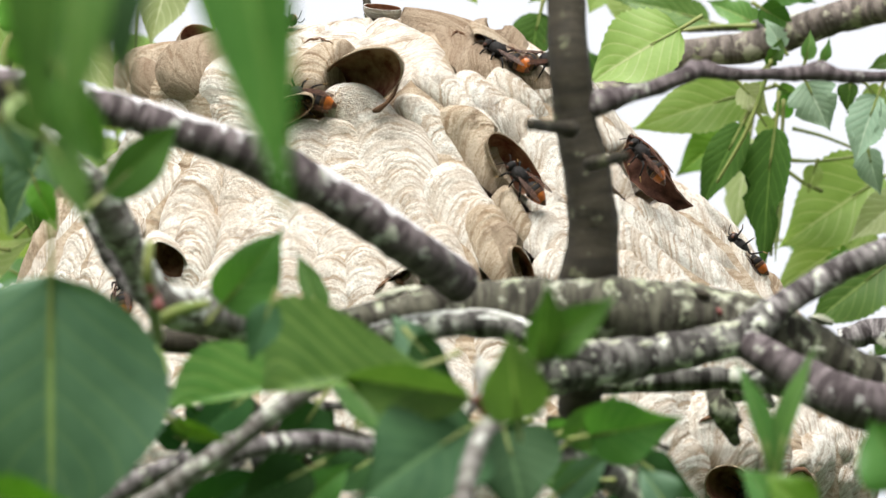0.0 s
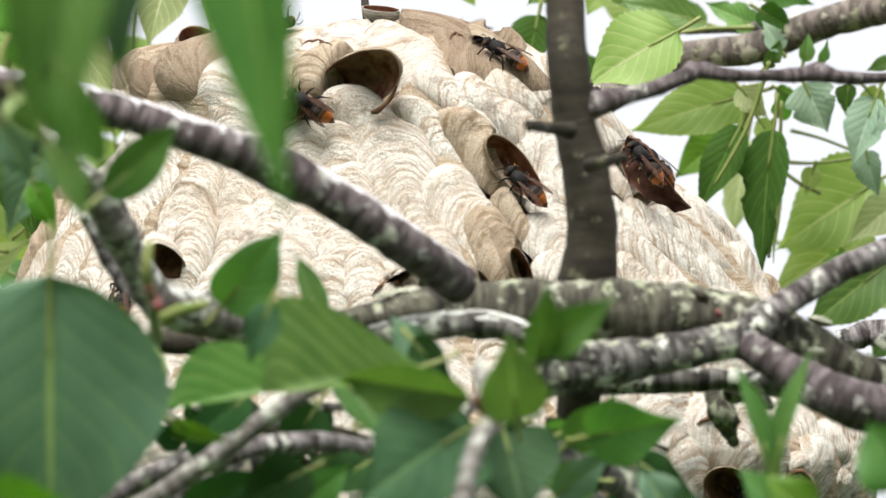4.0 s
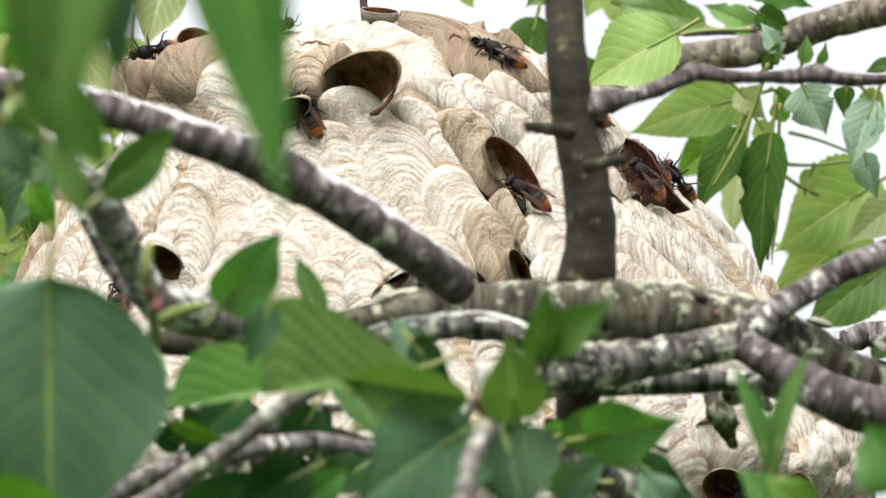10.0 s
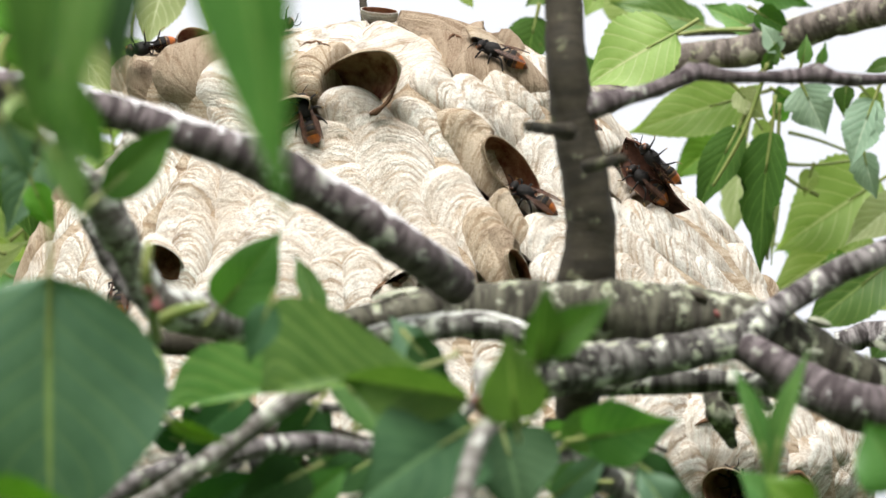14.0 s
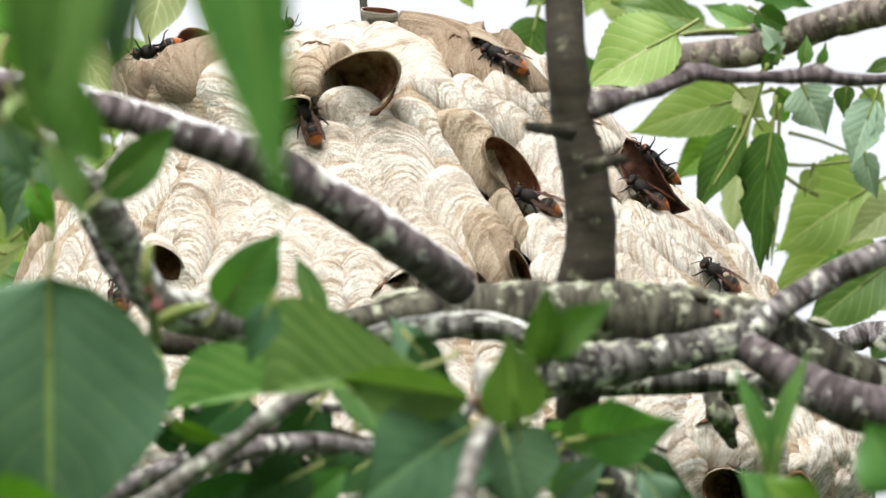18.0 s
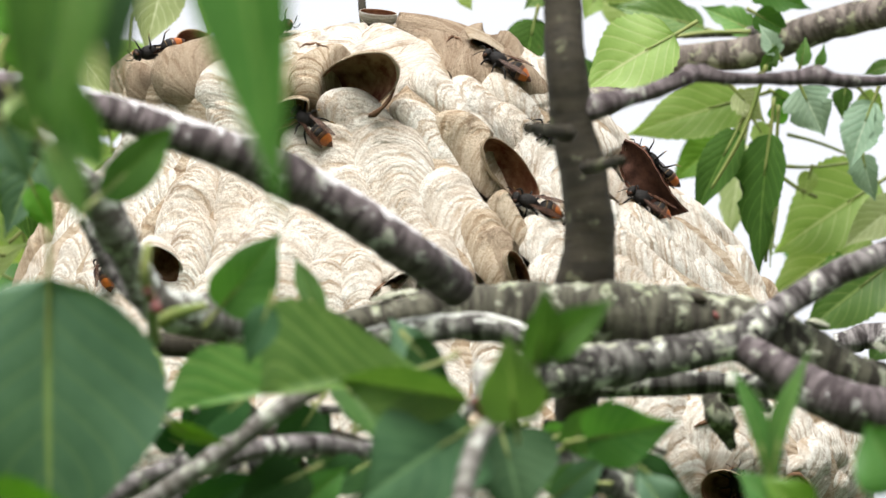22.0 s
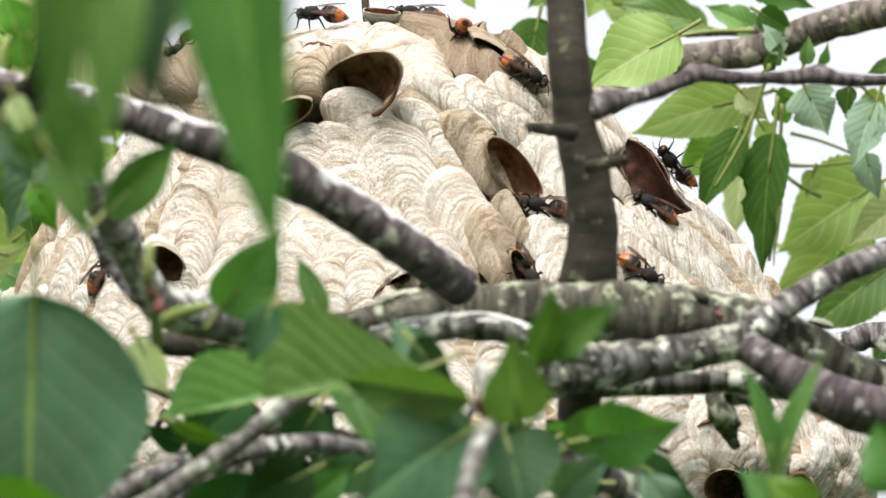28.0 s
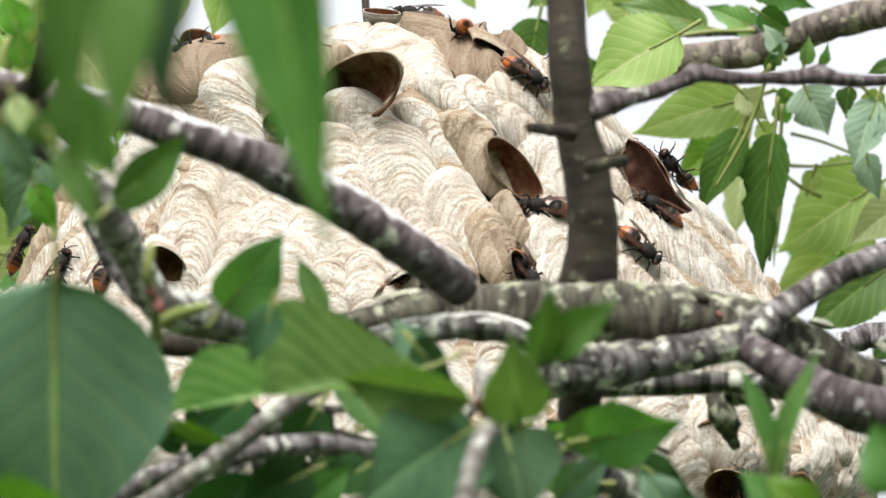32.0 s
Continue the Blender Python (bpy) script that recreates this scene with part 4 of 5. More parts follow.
def build_near_leaves():
    made = {}
    made["big"] = leaf((88, 488, .58), (92, 990, .56), 188, LEAF_DARK, 12, 0.12, 0.3, 0.06, 0.05, shape=0.62, label="broad dark green leaf close to the eye")
    made["hang"] = leaf((388, -330, 1.15), (514, 424, 1.2), 77, LEAF_MID, 8, 0.75, 0.2, 0.1, 0.04, shape=0.04, label="hanging green leaf")
    made["hang_b"] = leaf((88, -190, 1.25), (62, 285, 1.25), 42, LEAF_MID, 30, 0.4, 0.2)
    made["hang_c"] = leaf((220, -190, 1.2), (212, 172, 1.2), 50, LEAF_SHADE, 22, 0.4, 0.3)
    made["hang_d"] = leaf((126, -180, 1.22), (108, 265, 1.22), 42, LEAF_FRESH, -30, 0.4, 0.3)
    made["left_a"] = leaf((100, 130, .85), (195, 310, .85), 46, LEAF, 30, 0.3, 0.3)
    made["left_b"] = leaf((180, 345, .58), (318, 215, .56), 36, LEAF_MID, 20, 0.3, 0.3)
    made["left_c"] = leaf((85, 250, .85), (158, 402, .85), 26, LEAF, -20, 0.3, 0.3)
    made["mid_a"] = leaf((744, 650, .50), (462, 694, .52), 106, LEAF_VEINED, 47, 1.0, -0.3, 0.04, 0.05, shape=2.0, label="green leaf with clear side veins, folded along its rib")
    made["mid_b"] = leaf((600, 656, .47), (282, 724, .49), 62, LEAF_VEINED, 47, 1.0, -0.3, 0.05, shape=1.6, label="green leaf lit along its upper half")
    made["mid_c"] = leaf((828, 708, .53), (592, 668, .54), 46, LEAF_VEINED, -22, 0.5, -0.2, 0.05, shape=0.8)
    made["mid_d"] = leaf((390, 545, .46), (500, 405, .46), 52, LEAF, 20, 0.3, 0.4)
    made["young"] = leaf((914, 745, .62), (896, 588, .64), 50, LEAF_FRESH, 0, 0.25, 0.3, label="fresh bright green upright leaf")
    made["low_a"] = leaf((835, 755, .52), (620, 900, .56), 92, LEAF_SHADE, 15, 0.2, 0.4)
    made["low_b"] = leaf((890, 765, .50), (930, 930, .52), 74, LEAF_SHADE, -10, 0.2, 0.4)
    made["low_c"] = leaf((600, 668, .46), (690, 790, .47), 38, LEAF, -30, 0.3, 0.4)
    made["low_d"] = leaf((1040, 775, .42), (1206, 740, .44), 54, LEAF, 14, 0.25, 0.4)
    made["low_e"] = leaf((730, 605, .44), (810, 690, .45), 30, LEAF_DEEP_SHADE, 20, 0.3, 0.3)
    made["up_a"] = leaf((950, 640, .62), (965, 495, .64), 30, LEAF, 20, 0.3, 0.3)
    made["up_b"] = leaf((965, 620, .62), (1090, 525, .64), 32, LEAF, -10, 0.3, 0.3)
    made["sprout_a"] = leaf((1365, 850, .50), (1288, 635, .50), 24, LEAF, 42, 0.4, 0.4, label="narrow young green leaf")
    made["sprout_b"] = leaf((1365, 850, .50), (1440, 600, .50), 22, LEAF, -45, 0.4, 0.4, label="narrow young green leaf")
    made["corner"] = leaf((1600, 860, .66), (1530, 745, .66), 60, LEAF, 10, 0.2, 0.3)
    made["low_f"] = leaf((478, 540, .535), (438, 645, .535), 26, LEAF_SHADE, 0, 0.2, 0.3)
    made["low_g"] = leaf((540, 835, .46), (410, 900, .48), 45, LEAF_DEEP_SHADE, 10, 0.3, 0.3)
    made["low_h"] = leaf((1130, 820, .40), (1235, 890, .42), 34, LEAF_DEEP_SHADE, 10, 0.3, 0.3)
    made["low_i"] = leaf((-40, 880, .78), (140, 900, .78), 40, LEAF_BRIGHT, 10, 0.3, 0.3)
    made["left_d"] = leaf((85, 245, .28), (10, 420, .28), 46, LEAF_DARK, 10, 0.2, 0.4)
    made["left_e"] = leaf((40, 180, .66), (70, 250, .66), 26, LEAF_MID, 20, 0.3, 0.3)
    for row in (((440, 700, .44), (330, 790, .44), 36, LEAF_DEEP_SHADE, 20), ((302, 745, .50), (408, 785, .50), 15, LEAF_BRIGHT, 30), ((520, 905, .42), (620, 820, .42), 34, LEAF, 10),
                ((330, 910, .38), (470, 830, .38), 44, LEAF_DEEP_SHADE, 20), ((560, 720, .36), (480, 830, .36), 40, LEAF_DEEP_SHADE, -20), ((650, 820, .38), (560, 880, .38), 34, LEAF_DEEP_SHADE, 20),
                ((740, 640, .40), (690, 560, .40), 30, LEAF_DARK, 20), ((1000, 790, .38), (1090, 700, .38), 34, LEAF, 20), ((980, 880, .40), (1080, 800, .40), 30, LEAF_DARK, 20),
                ((560, 560, .40), (520, 450, .40), 26, LEAF, 40), ((1180, 905, .44), (1130, 830, .44), 36, LEAF_DARK, 20), ((1380, 905, .56), (1300, 830, .56), 30, LEAF, 30),
                ((1430, 920, .56), (1350, 840, .56), 40, LEAF_BRIGHT, 20), ((30, 60, .40), (0, -20, .40), 30, LEAF_BRIGHT, 20), ((40, 120, .40), (30, 40, .40), 22, LEAF_BRIGHT, -20),
                ((0, 220, .62), (60, 320, .62), 34, LEAF_DARK, 20), ((20, 170, .64), (60, 250, .64), 20, LEAF_PALE, 20), ((240, 600, .42), (300, 700, .42), 34, LEAF_PALE, 30)):
        leaf(*row)
    # filler leaves, mostly in shade-darkened greens, for the dark gaps below the limb
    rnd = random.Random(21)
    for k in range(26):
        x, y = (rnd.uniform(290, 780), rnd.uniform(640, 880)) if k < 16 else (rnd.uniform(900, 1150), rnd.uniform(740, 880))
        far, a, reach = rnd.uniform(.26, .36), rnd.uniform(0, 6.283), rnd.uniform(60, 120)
        leaf((x, y, far), (x + reach * math.cos(a), y + reach * math.sin(a), far), reach * rnd.uniform(0.2, 0.3), rnd.choice((LEAF_DEEP_SHADE, LEAF_DEEP_SHADE, LEAF_DARK, LEAF)), rnd.uniform(-50, 50))
    return made


# gaps in the crown that let the sky through: middle and radius
GAPS = [(1325, 272, 24), (1410, 262, 30), (1460, 285, 50), (1425, 320, 30), (1520, 95, 48), (1480, 90, 30), (1385, 350, 24), (1380, 375, 18), (1095, 215, 36), (1130, 235, 20), (1240, 74, 22), (1290, 64, 18), (1400, 205, 20), (1545, 232, 24),
        (1385, 518, 18), (1535, 556, 26), (1030, 45, 14), (1310, 120, 14), (1560, 60, 30), (1300, 25, 20)]


def build_back_leaves():
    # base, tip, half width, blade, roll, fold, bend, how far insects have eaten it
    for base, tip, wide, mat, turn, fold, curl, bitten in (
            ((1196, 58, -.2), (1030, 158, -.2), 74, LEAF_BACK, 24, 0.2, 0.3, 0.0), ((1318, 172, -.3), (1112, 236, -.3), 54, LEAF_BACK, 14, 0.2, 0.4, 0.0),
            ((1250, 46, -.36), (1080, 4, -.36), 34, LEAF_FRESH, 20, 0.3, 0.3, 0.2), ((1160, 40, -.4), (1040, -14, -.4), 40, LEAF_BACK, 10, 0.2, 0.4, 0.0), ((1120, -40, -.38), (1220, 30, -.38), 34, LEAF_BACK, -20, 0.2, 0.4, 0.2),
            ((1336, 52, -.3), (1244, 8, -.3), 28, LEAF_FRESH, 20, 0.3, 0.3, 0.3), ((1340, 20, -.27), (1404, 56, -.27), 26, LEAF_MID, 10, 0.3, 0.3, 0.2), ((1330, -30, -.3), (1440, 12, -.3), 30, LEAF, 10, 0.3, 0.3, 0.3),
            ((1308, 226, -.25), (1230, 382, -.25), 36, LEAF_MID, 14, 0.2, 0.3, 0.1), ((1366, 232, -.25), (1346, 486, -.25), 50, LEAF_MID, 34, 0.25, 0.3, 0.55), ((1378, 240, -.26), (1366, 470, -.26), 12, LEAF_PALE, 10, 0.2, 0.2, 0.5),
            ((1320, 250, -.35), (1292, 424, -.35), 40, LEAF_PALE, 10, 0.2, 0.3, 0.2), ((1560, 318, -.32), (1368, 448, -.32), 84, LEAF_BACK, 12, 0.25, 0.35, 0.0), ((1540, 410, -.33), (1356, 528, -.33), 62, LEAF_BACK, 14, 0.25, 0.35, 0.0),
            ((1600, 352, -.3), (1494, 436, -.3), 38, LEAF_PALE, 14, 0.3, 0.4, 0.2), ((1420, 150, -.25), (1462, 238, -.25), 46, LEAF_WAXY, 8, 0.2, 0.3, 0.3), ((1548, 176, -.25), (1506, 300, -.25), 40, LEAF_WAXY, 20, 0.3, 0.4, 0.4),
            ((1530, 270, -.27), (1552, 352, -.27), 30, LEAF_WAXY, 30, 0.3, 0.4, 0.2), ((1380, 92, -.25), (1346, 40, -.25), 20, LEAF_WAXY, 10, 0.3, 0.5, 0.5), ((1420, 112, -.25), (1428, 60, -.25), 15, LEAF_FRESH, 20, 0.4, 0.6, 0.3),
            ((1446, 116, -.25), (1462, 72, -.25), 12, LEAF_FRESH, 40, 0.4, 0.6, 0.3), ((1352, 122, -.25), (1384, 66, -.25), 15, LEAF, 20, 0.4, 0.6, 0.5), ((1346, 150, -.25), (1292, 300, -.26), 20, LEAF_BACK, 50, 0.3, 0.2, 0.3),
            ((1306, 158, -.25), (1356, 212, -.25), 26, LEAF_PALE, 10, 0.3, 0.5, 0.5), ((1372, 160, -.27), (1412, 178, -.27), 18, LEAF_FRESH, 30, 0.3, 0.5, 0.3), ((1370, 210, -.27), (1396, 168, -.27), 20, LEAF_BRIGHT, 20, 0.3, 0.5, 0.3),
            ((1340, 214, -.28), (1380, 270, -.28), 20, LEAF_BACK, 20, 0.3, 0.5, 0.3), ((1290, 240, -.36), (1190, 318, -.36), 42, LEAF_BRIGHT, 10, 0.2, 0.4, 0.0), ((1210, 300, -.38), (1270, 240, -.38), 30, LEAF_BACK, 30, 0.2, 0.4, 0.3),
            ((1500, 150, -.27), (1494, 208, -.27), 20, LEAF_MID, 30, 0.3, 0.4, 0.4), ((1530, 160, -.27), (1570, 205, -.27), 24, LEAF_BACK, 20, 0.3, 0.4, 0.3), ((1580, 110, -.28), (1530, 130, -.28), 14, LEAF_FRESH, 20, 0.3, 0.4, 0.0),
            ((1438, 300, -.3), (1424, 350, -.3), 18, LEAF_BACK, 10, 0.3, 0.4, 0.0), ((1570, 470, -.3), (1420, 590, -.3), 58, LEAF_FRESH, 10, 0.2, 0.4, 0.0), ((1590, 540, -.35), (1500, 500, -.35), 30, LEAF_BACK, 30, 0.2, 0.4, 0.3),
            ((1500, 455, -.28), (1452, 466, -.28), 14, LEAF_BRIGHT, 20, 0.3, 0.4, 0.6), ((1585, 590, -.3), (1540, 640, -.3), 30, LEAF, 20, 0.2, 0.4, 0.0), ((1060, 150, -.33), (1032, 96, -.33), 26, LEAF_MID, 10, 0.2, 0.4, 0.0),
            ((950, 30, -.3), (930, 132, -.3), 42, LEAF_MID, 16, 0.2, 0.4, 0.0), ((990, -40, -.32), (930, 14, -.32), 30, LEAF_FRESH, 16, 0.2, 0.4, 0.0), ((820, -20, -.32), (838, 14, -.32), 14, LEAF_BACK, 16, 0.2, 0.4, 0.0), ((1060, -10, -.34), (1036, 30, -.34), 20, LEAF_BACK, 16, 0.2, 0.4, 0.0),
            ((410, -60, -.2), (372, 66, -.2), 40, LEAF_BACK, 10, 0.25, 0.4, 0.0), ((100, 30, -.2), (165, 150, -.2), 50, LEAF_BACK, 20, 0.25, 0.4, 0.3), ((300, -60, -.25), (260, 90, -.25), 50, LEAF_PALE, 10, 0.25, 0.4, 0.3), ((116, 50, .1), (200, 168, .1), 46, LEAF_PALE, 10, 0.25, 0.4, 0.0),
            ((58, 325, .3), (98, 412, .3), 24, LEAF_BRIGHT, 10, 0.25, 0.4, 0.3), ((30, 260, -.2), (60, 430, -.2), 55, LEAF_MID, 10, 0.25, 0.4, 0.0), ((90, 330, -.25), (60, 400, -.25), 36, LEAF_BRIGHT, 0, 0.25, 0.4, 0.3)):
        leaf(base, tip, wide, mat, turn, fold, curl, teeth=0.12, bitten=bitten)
    rnd = random.Random(5)
    for k in range(150):
        x, y = rnd.uniform(1020, 1800), rnd.uniform(-160, 680)
        a, long = rnd.uniform(0, 6.283), rnd.uniform(70, 180)
        if x < 1090 + max(0, y) * 0.65:
            continue
        near, half = rnd.uniform(-0.55, -0.36), long * rnd.uniform(0.22, 0.32)
        way = Vector((math.cos(a), math.sin(a)))
        spots = [Vector((x, y)) + way * long * q for q in (0.0, 0.25, 0.5, 0.75, 1.0)]
        if any((p - Vector(g[:2])).length < g[2] + half * 0.9 for g in GAPS for p in spots):
            continue
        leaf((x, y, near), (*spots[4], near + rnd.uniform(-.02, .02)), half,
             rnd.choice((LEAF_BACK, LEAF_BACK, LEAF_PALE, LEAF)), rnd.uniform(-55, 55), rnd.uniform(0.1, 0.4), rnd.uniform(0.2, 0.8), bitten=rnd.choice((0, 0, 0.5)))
    for k in range(80):
        x, y = rnd.uniform(-300, 260), rnd.uniform(-200, 560)
        if x > 60 and y > 320:
            continue
        near = rnd.uniform(-0.6, -0.25)
        a = rnd.uniform(0, 6.283)
        long = rnd.uniform(110, 220)
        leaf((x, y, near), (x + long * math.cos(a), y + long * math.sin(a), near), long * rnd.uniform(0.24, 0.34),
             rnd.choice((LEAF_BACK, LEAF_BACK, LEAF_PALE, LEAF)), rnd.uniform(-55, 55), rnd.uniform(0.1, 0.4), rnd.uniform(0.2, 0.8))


LEAVES = build_near_leaves()
build_back_leaves()


# ---- hornets ----
def ball(rx, ry, rz, centre, seg=16, rings=10, taper=0.0, sag=0.0):
    verts = []
    for i in range(rings + 1):
        a = math.pi * i / rings
        for j in range(seg):
            b = 2 * math.pi * j / seg
            c = math.cos(a)
            k = math.sin(a) * (1 + taper * c)
            verts.append((centre[0] + rx * c, centre[1] + ry * k * math.cos(b), centre[2] + rz * k * math.sin(b) - sag * c * c))
    return verts, grid_faces(rings + 1, seg, True)


def limb_of(points, radii, sides=7):
    return tube([(Vector(p), r) for p, r in zip(points, radii)], sides, 0.0006)[:2]


def joined(name, pieces):
    """One mesh out of (verts, faces, material)."""
    verts, faces, slots, mats = [], [], [], []
    for v, f, m in pieces:
        if m not in mats:
            mats.append(m)
        k = len(verts)
        verts += [tuple(q) for q in v]
        faces += [tuple(k + i for i in q) for q in f]
        slots += [mats.index(m)] * len(f)
    return mesh_of(name, verts, faces, mats, slots)


def segment(x0, x1, width, k0, k1, mat):
    """A ring of the abdomen between two places along it."""
    verts = []
    n, seg = 6, 18
    for i in range(n):
        x = x0 + (x1 - x0) * i / (n - 1)
        s = (x - k0) / (k1 - k0)
        r = width * math.sin(math.pi * min(1, max(0, s)) ** 0.72) ** 0.8 * (1 + 0.05 * math.sin(math.pi * i / (n - 1)))
        for j in range(seg):
            b = 2 * math.pi * j / seg
            verts.append((x, r * math.cos(b), r * 0.92 * math.sin(b) - 0.0022 * s * s))
    return verts, grid_faces(n, seg, True), mat


def build_hornet():
    """A worker about 24 mm long; head along +x, back along +z, feet at z = 0."""
    h = 0.0046
    thing = tagged(new("hornet"), "black Asian hornet with an orange tail band walking on the nest", "hornet", "hornets on the nest")
    lift = Vector((0, 0, h))

    def put(name, pieces, parent=thing, label="", m=None):
        return part(name, joined(name, pieces), parent, m, label)
    head = put("head", [(*ball(0.0020, 0.0029, 0.0026, (0.0073, 0, h)), BLACK), (*ball(0.0007, 0.0017, 0.0015, (0.0086, 0, h - 0.0006)), FACE)])
    for s in (-1, 1):
        put("eye", [(*ball(0.0011, 0.0007, 0.0017, (0.0075, s * 0.0021, h + 0.0002), 12, 8), BROWN)], head)
        put("antenna", [(*limb_of([(0.0086, s * 0.0006, h + 0.0006), (0.0098, s * 0.0018, h + 0.0014), (0.0114, s * 0.0034, h + 0.0002), (0.0124, s * 0.0042, h - 0.0014)], [0.0002, 0.00022, 0.0002, 0.00016]), BLACK)], head)
    put("thorax", [(*ball(0.0044, 0.0034, 0.0033, (0.0018, 0, h + 0.0003), 18, 12), BLACK), (*ball(0.0012, 0.0012, 0.0012, (-0.0028, 0, h), 10, 8), BLACK)])
    k0, k1, w = -0.0034, -0.0160, 0.0039
    abdomen = put("abdomen", [segment(k0, -0.0062, w, k0, k1, BLACK), segment(-0.0064, -0.0090, w, k0, k1, BLACK)])
    abdomen.location = lift
    for x0, x1, mat, name in ((-0.00615, -0.0064, YELLOW, "yellow_band"), (-0.0090, -0.0092, YELLOW, "yellow_band"), (-0.0092, -0.0108, BROWN, "brown_ring"),
                              (-0.0107, -0.0141, AMBER, "orange_band"), (-0.0140, -0.0160, BROWN, "tail_tip")):
        put(name, [segment(x0, x1, w * 1.015, k0, k1, mat)], abdomen)
    for s in (-1, 1):
        verts, faces = [], []
        for name, root, tip, wide in (("fore_wing", (0.0026, s * 0.0022, h + 0.0024), (-0.0142, s * 0.0040, h + 0.0032), 0.0013), ("hind_wing", (0.0008, s * 0.0024, h + 0.0018), (-0.0085, s * 0.0042, h + 0.0018), 0.0009)):
            a, b = Vector(root), Vector(tip)
            d = b - a
            cross = Vector((d.y, -d.x, 0.25 * d.x * s)).normalized() * s
            verts = []
            n = 12
            for i in range(n):
                t = i / (n - 1)
                half = wide * math.sin(math.pi * (0.06 + 0.9 * t) ** 1.5) ** 0.7
                c = a + d * t + Vector((0, 0, 0.0005 * math.sin(3 * t)))
                for e in (-1, -0.4, 0.4, 1):
                    verts.append(c + cross * half * e + Vector((0, 0, 0.00015 * math.cos(e * 9))))
            top = grid_faces(n, 4, False)
            low = [v - Vector((0, 0, 0.00006)) for v in verts]
            put(name, [(verts + low, top + [tuple(q + len(verts) for q in f[::-1]) for f in top], WING)])
        for x, reach, back in ((0.0042, 0.0060, 0.0040), (0.0016, 0.0068, -0.0006), (-0.0008, 0.0072, -0.0066)):
            root = (x, s * 0.0018, h - 0.0014)
            knee = (x + back * 0.45, s * reach * 0.72, h + 0.0006)
            ankle = (x + back * 0.85, s * reach, 0.0010)
            toe = (x + back * 1.2, s * (reach + 0.0012), 0.0002)
            put("leg", [(*limb_of([root, knee, ankle], [0.00055, 0.0005, 0.0003]), BLACK), (*limb_of([ankle, toe], [0.0003, 0.00018]), YELLOW)])
    return thing


def on_nest(x, y, heading, lift=0.0, lean=0.45, away=0.0):
    """A hornet's pose with its feet on the nest, its middle at a plan point; heading: degrees in the plan, 0 to the right, 90 upwards."""
    o, n = nest_frame(x, y)
    n = (n + lean * -AHEAD).normalized()
    h = radians(heading)
    f = RIGHT * math.cos(h) + UP * math.sin(h) + AHEAD * away
    f = (f - n * f.dot(n)).normalized()
    base = REACH - (o - EYE).dot(AHEAD)
    nears = []
    for k in (-30, 0, 30):
        hit = skin_near(x + k * math.cos(h), y - k * math.sin(h))
        nears.append(base + 0.004 if hit is None else max(base, hit))
    p = at(x, y, sum(nears) / 6 + max(nears) / 2 + 0.0035 + lift) + f * 0.0028 - n * 0.0036
    return Matrix.Translation(p) @ Matrix((f, n.cross(f), n)).transposed().to_4x4()


def behind(x, y, heading, near=-0.34):
    """A pose out of sight behind the nest or a limb."""
    h = radians(heading)
    f, n = RIGHT * math.cos(h) + UP * math.sin(h), -AHEAD
    return Matrix.Translation(at(x, y, near)) @ Matrix((f, n.cross(f), n)).transposed().to_4x4()


HORNET = build_hornet()

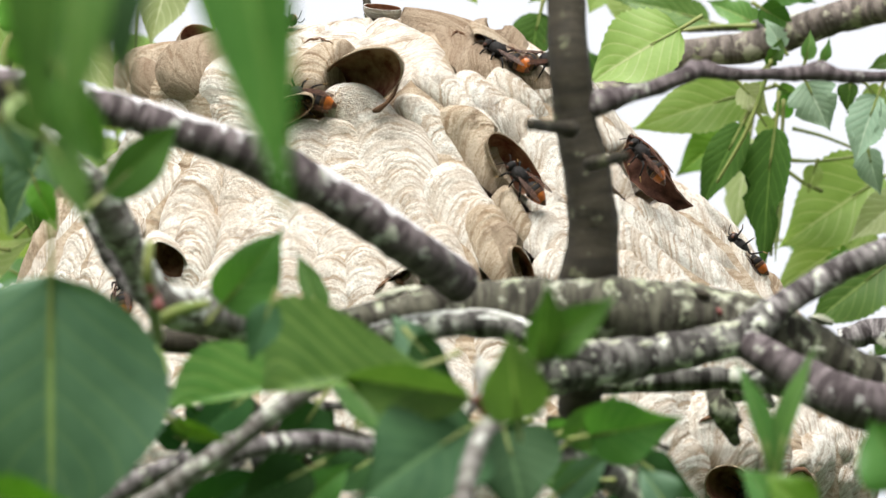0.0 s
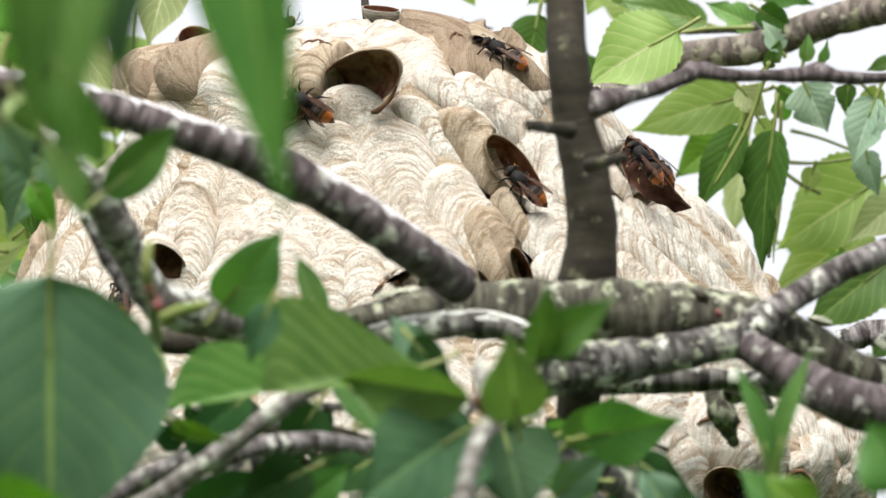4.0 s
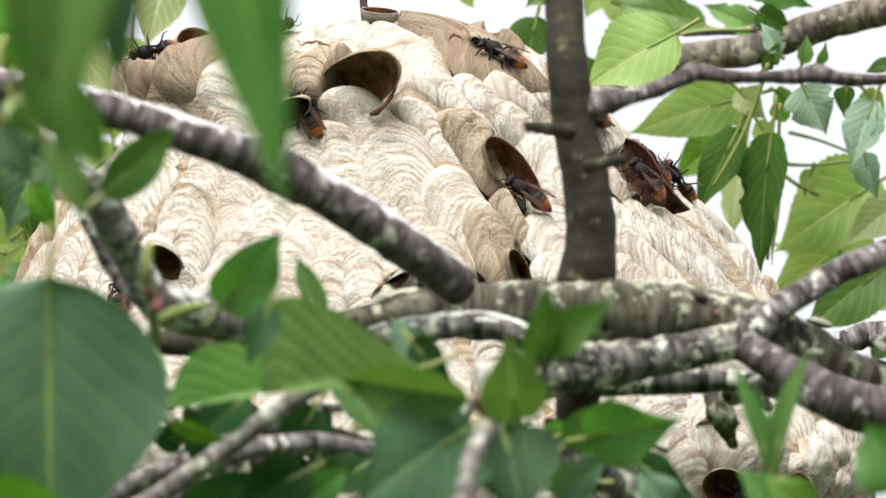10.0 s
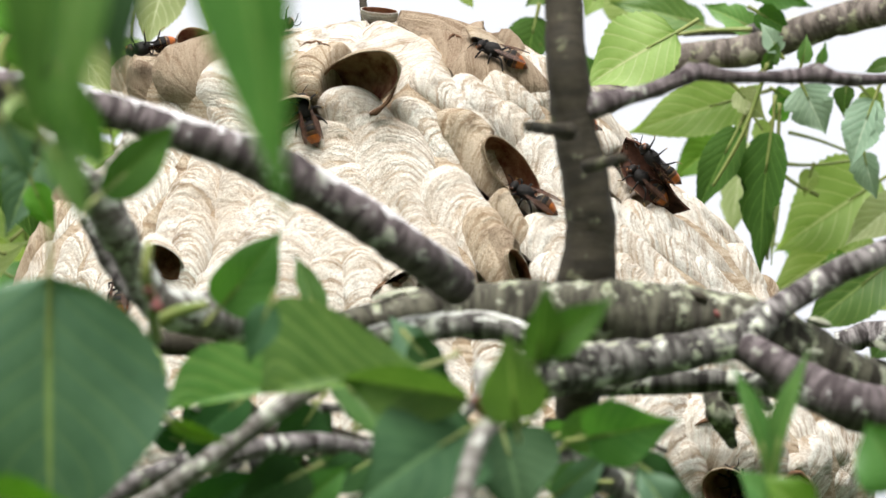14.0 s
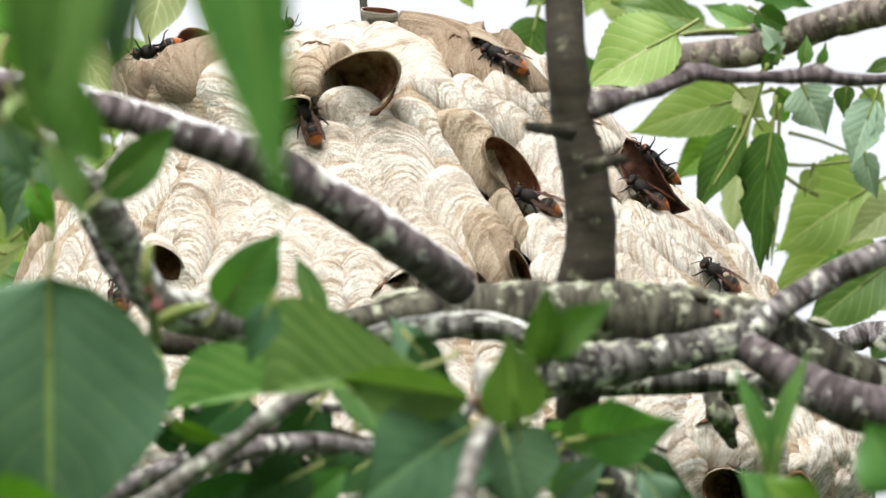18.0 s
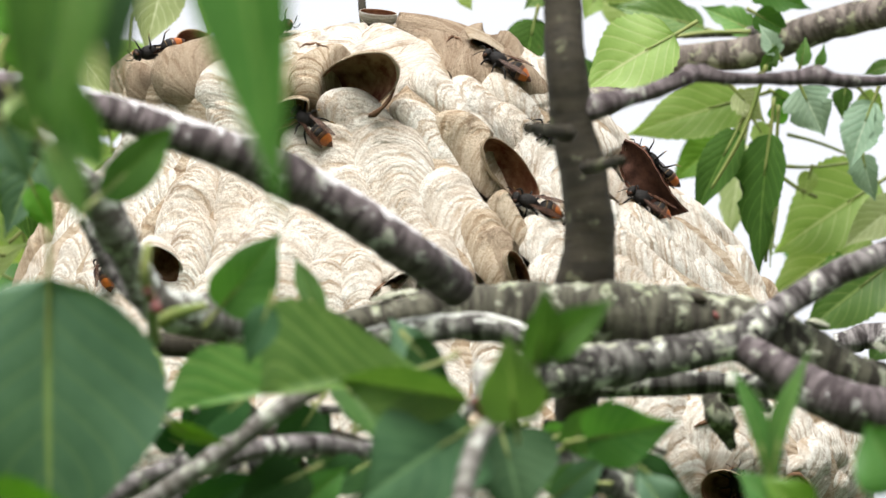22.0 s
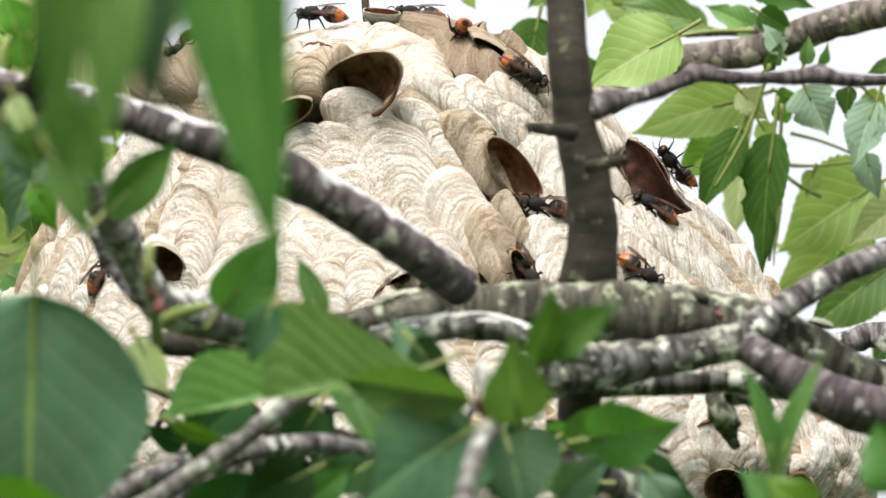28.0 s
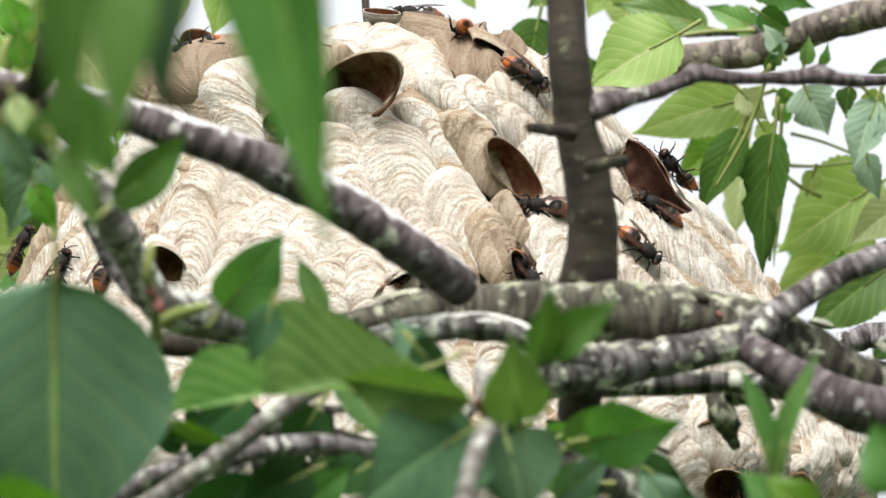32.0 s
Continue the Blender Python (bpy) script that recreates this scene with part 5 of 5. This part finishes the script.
# seconds, x, y, heading[, lift]: one walk for each hornet
PATHS = [
    # from the brown entrance over the wide hood to the crest
    [(0, 542, 177, 162), (2, 545, 186, 150), (6, 548, 190, 144), (9, 546, 198, 133), (10, 543, 202, 122), (13, 546, 210, 107), (17, 548, 213, 110), (20, 549, 216, 115), (21, 553, 217, 128),
     (22.2, 555, 220, 134), (22.4, 553, 221, 108), (22.6, 577, 202, 83), (22.8, 620, 188, 45), (23, 643, 176, 35), (23.2, 650, 178, 48), (23.4, 682, 175, 38), (23.6, 722, 173, 30), (23.8, 771, 152, 42),
     (24, 783, 123, 64), (24.2, 778, 106, 90), (24.4, 774, 88, 90), (24.6, 789, 58, 88), (24.8, 793, 48, 85, 0, 0.3, 0.6), (25, 803, 42, 80, 0, 0.2, 2), (25.3, 812, 44, 85, 0, 0.1, 3), (32, 818, 46, 88, 0, 0.1, 3)],
    # at the slit below the crest
    [(0, 890, 106, 130), (2, 892, 100, 132), (6, 892, 100, 134), (9, 890, 96, 142), (13, 888, 98, 150), (17, 892, 102, 146), (20, 896, 113, 137), (22, 899, 114, 140), (25.5, 904, 116, 140),
     (26.2, 910, 118, 65), (26.8, 920, 122, 0), (27.4, 924, 124, -35), (32, 926, 128, -38)],
    # round the upright branch
    [(0, 948, 116, 35), (1.5, 946, 119, 30), (2, 948, 125, 15), (2.5, 1005, 150, 5), (5.2, 1040, 190, 30), (6, 1088, 215, 20), (7, 1096, 206, 10), (7.5, 1150, 250, -40), (8, 1150, 238, 20), (8.5, 1130, 232, 90),
     (9, 1112, 224, 150), (9.5, 1050, 200, 180), (16, 1020, 215, 180), (22.2, 985, 235, 175), (22.6, 944, 226, 165), (23, 945, 228, 163), (23.2, 942, 231, 135), (23.4, 928, 216, 128), (23.6, 925, 200, 128),
     (23.8, 907, 188, 122), (24, 890, 177, 120), (24.2, 902, 171, 85), (24.4, 893, 178, 54), (24.6, 902, 173, 26), (24.8, 921, 179, 4), (25, 928, 182, 10), (25.2, 942, 178, 33), (25.5, 936, 182, 56),
     (26.4, 1005, 160, 50), (28.6, 1000, 90, 100), (29, 950, 74, 140), (29.4, 950, 78, 150), (29.7, 1000, 100, 90), (32, 1005, 120, 90)],
    # in the mouth of the middle entrance
    [(0, 926, 330, 128, 0.010), (6, 930, 336, 138, 0.008), (9, 933, 341, 143, 0.006), (13, 942, 351, 147), (19, 952, 359, 158), (23, 954, 362, 167), (28, 963, 365, 178), (32, 963, 366, 180)],
    # at the far entrance
    [(0, 1140, 292, 118, 0.020), (7.5, 1141, 297, 118, 0.020), (9, 1144, 312, 122, 0.016), (13, 1147, 328, 134, 0.006), (19, 1148, 350, 145), (23, 1153, 362, 152), (28, 1157, 368, 154), (32, 1165, 370, 152)],
    # comes up and goes inside
    [(0, 1320, 455, 138), (0.3, 1256, 405, 140), (0.6, 1215, 360, 118), (0.9, 1172, 308, 122), (1.3, 1158, 296, 125, -0.006), (5, 1158, 296, 128, -0.008), (6, 1162, 300, 118, -0.004), (7, 1158, 296, 120, -0.012), (32, 1150, 290, 120, -0.03)],
    # arrives from the side and stays at the far entrance
    [(0, 1400, 640, 120), (6.6, 1395, 600, 120), (7, 1362, 512, 135), (7.5, 1290, 368, 150), (8, 1254, 376, 136), (8.5, 1234, 368, 148), (9, 1221, 371, 126), (9.5, 1221, 358, 103), (10, 1205, 320, 98),
     (10.4, 1190, 302, 108, 0.032), (11, 1174, 290, 122, 0.032), (13, 1170, 290, 124, 0.032), (25.5, 1174, 292, 124, 0.032), (27.5, 1196, 292, 116, 0.032), (32, 1198, 298, 114, 0.032)],
    # by the thick limb and the upright branch
    [(0, 1090, 570, 0), (2.7, 1080, 560, 0), (3, 1110, 494, 5), (3.3, 1160, 560, -30), (10, 1240, 575, 60), (17.8, 1292, 545, 120), (18, 1276, 492, 150), (18.2, 1212, 468, 140), (18.5, 1190, 436, 105), (18.7, 1143, 414, 133),
     (19, 1100, 400, 150), (19.3, 1046, 395, 180), (23, 1040, 400, 120), (25, 1040, 400, 60), (27.2, 1042, 400, 0), (27.6, 1092, 430, -40), (28, 1130, 478, -35), (28.3, 1165, 560, -40), (29, 1180, 570, 40), (29.6, 1195, 545, 110),
     (30, 1183, 476, 125), (30.5, 1130, 440, 130), (31, 1116, 410, 82), (31.5, 1124, 405, 15), (32, 1128, 432, -45)],
    # head and feelers in the lowest entrance
    [(0, 1310, 905, 100), (10.4, 1308, 900, 100), (11, 1304, 876, 105), (23, 1306, 872, 100), (32, 1306, 872, 98)],
    # shows its head in the narrow entrance
    [(0, 905, 455, -60, -0.035), (26, 905, 455, -60, -0.035), (27.4, 927, 478, -62), (32, 928, 478, -64)],
    # beside the crooked branch
    [(0, 215, 520, 100), (18, 215, 510, 100), (19, 192, 470, 110), (26, 190, 468, 108), (27.5, 180, 478, 60), (30, 184, 474, 70), (32, 186, 472, 75)],
    # comes round the nest's edge
    [(0, 20, 700, 80), (29, 20, 640, 85), (29.9, 16, 480, 80), (30.4, 16, 520, 60), (31.4, 20, 500, 80), (32, 34, 440, 75)],
    [(0, 100, 640, 80), (31, 100, 600, 80), (31.6, 98, 500, 85), (32, 100, 482, 70)],
    # over the lower flank
    [(0, 1500, 960, 110), (30.3, 1500, 950, 110), (31, 1442, 806, 100), (31.4, 1420, 690, 105), (32, 1410, 640, 100)],
]


def wind():
    hang = [(0, 10, 0, 8, 0), (3, 6, 0, 5, 0), (6, 0, 0, 3, 2), (9, -3, 0, 0, -3), (19, 0, 0, -4, -3), (20.5, 0, 0, -12, -7), (21, -12, 0, -34, -25), (21.5, -5, 0, -17, -10), (22, -2, 0, -7, -7), (23, -5, 0, -27, -15),
            (23.5, -12, 0, -62, -45), (24, 15, 0, -37, 0), (24.5, -8, 0, -62, -40), (25, 32, 35, 0, 20), (25.5, 24, 45, -10, 35), (27.5, 12, 95, -36, 105), (28, 8, 105, -16, 115), (28.5, 15, 100, -6, 112), (29, 45, 90, 52, 95),
            (29.5, 68, 80, 84, 85), (30, 44, 95, 36, 112), (30.5, 56, 90, 62, 100), (31, 50, 85, 58, 90), (31.5, 22, 70, 20, 70), (32, 52, 50, 76, 53)]
    gust = [(0, 8, 0, 8, 0), (3, 4, 0, 4, 0), (9, 0, 0, 0, 0), (20.5, 0, 0, -4, 0), (21, -10, 0, -16, -6), (21.5, 0, 0, -6, 0), (23, -6, 0, -14, -4), (23.5, -14, 0, -40, 0), (24, 12, 10, 6, 20), (24.5, -8, 0, -10, 0),
            (25, 30, 14, 24, 20), (25.5, 24, 14, 20, 22), (27.5, 26, 30, 20, 40), (28, 48, 36, 46, 46), (28.5, 46, 36, 44, 60), (29, 66, 30, 60, 50), (29.5, 90, 26, 90, 40), (30, 60, 36, 56, 60), (30.5, 74, 34, 70, 50),
            (31, 64, 30, 60, 44), (31.5, 30, 20, 24, 26), (32, 60, 26, 62, 40)]
    for name, share in (("hang_b", 0.9), ("hang_c", 1.2), ("hang_d", 1.3)):
        sway(LEAVES[name], gust, share, share)
    for name, share in (("hang", 1.0), ("left_a", 0.3), ("left_b", 0.3), ("left_c", 0.25), ("left_e", 0.4)):
        sway(LEAVES[name], hang, share, share * (1.0 if name == "hang" else 0.8))
    big = [(0, 0, 0, 0, 0), (24.4, 0, 2, 0, 2), (25, -3, 8, -3, 8), (25.5, -6, 12, -6, 12), (27.5, -42, 36, -60, 36), (28, -30, 28, -45, 28), (28.5, -28, 28, -40, 28), (29, -20, 20, -30, 20), (29.5, -8, 12, -12, 12),
           (30, -8, 12, -12, 12), (31, 0, 8, 0, 8), (32, 4, 4, 6, 4)]
    sway(LEAVES["big"], big)
    sway(LEAVES["mid_b"], big, 0.15, 0.8)
    sway(LEAVES["mid_a"], big, 0.0, 0.4)
    sway(LEAVES["low_c"], big, 0.1, 0.4)
    sway(LEAVES["mid_d"], big, 0.1, 0.2)
    shoot = [(0, 3, 0, 8, 0), (6, 1, 0, 3, 0), (9, 0, 0, 0, 0), (22, 0, 0, 2, 2), (24, 0, 0, 4, 2), (25, 2, 0, 14, 2), (25.5, 2, 0, 13, 2), (27.5, 10, 2, 38, 6), (28, 6, 2, 26, 6), (28.5, 8, 1, 30, 5), (29, 8, 1, 29, 4),
             (29.5, 6, 0, 24, 2), (30, 8, 0, 28, 3), (31, 7, 0, 24, 3), (32, 4, 0, 14, 2)]
    for name, share in (("sprout_a", 0.8), ("sprout_b", 1.0), ("up_a", 0.3), ("up_b", 0.4), ("young", 0.15), ("low_d", 0.4), ("corner", 0.6)):
        sway(LEAVES[name], shoot, share, share)


def motions():
    crest, sitter, late = (copy_thing(HORNET, Matrix()) for _ in range(3))
    bugs = [HORNET] + [copy_thing(HORNET, Matrix()) for _ in PATHS[1:]]
    for bug, rows in zip(bugs, PATHS):
        walk(bug, [(t, on_nest(x, y, h, *more)) for t, x, y, h, *more in rows])
    # along the crest, then to the upper entrance
    walk(crest, [(0, behind(830, 90, 175)), (5.2, behind(800, 60, 175)), (5.5, on_nest(770, 32, 176)), (6, on_nest(686, 24, 178)), (6.5, on_nest(596, 30, 184)), (7, on_nest(545, 38, 205)), (7.4, on_nest(480, 60, 195)),
                 (8, on_nest(322, 76, 182)), (8.5, on_nest(288, 84, 174)), (9, on_nest(276, 84, 168)), (10, on_nest(272, 86, 156)), (14, on_nest(268, 80, 158)), (18, on_nest(278, 84, 166)),
                 (22, on_nest(282, 82, 170)), (24, on_nest(298, 82, 168)), (25.5, on_nest(314, 82, 168)), (28.5, on_nest(334, 80, 168)), (32, on_nest(346, 76, 166))])
    walk(sitter, [(0, on_nest(474, 46, 20)), (25.6, on_nest(474, 46, 20)), (26.8, on_nest(540, 34, 60)), (27.5, on_nest(578, 24, 120)), (28, on_nest(566, 26, 150)), (28.5, on_nest(590, 25, 160)), (29, on_nest(606, 22, 120)),
                  (29.4, behind(620, 70, 100)), (32, behind(640, 90, 100))])
    walk(late, [(0, behind(760, 110, 180)), (26.4, behind(760, 90, 180)), (27.4, on_nest(742, 26, 178, -0.03)), (32, on_nest(738, 26, 178, -0.03))])
    wind()


motions()
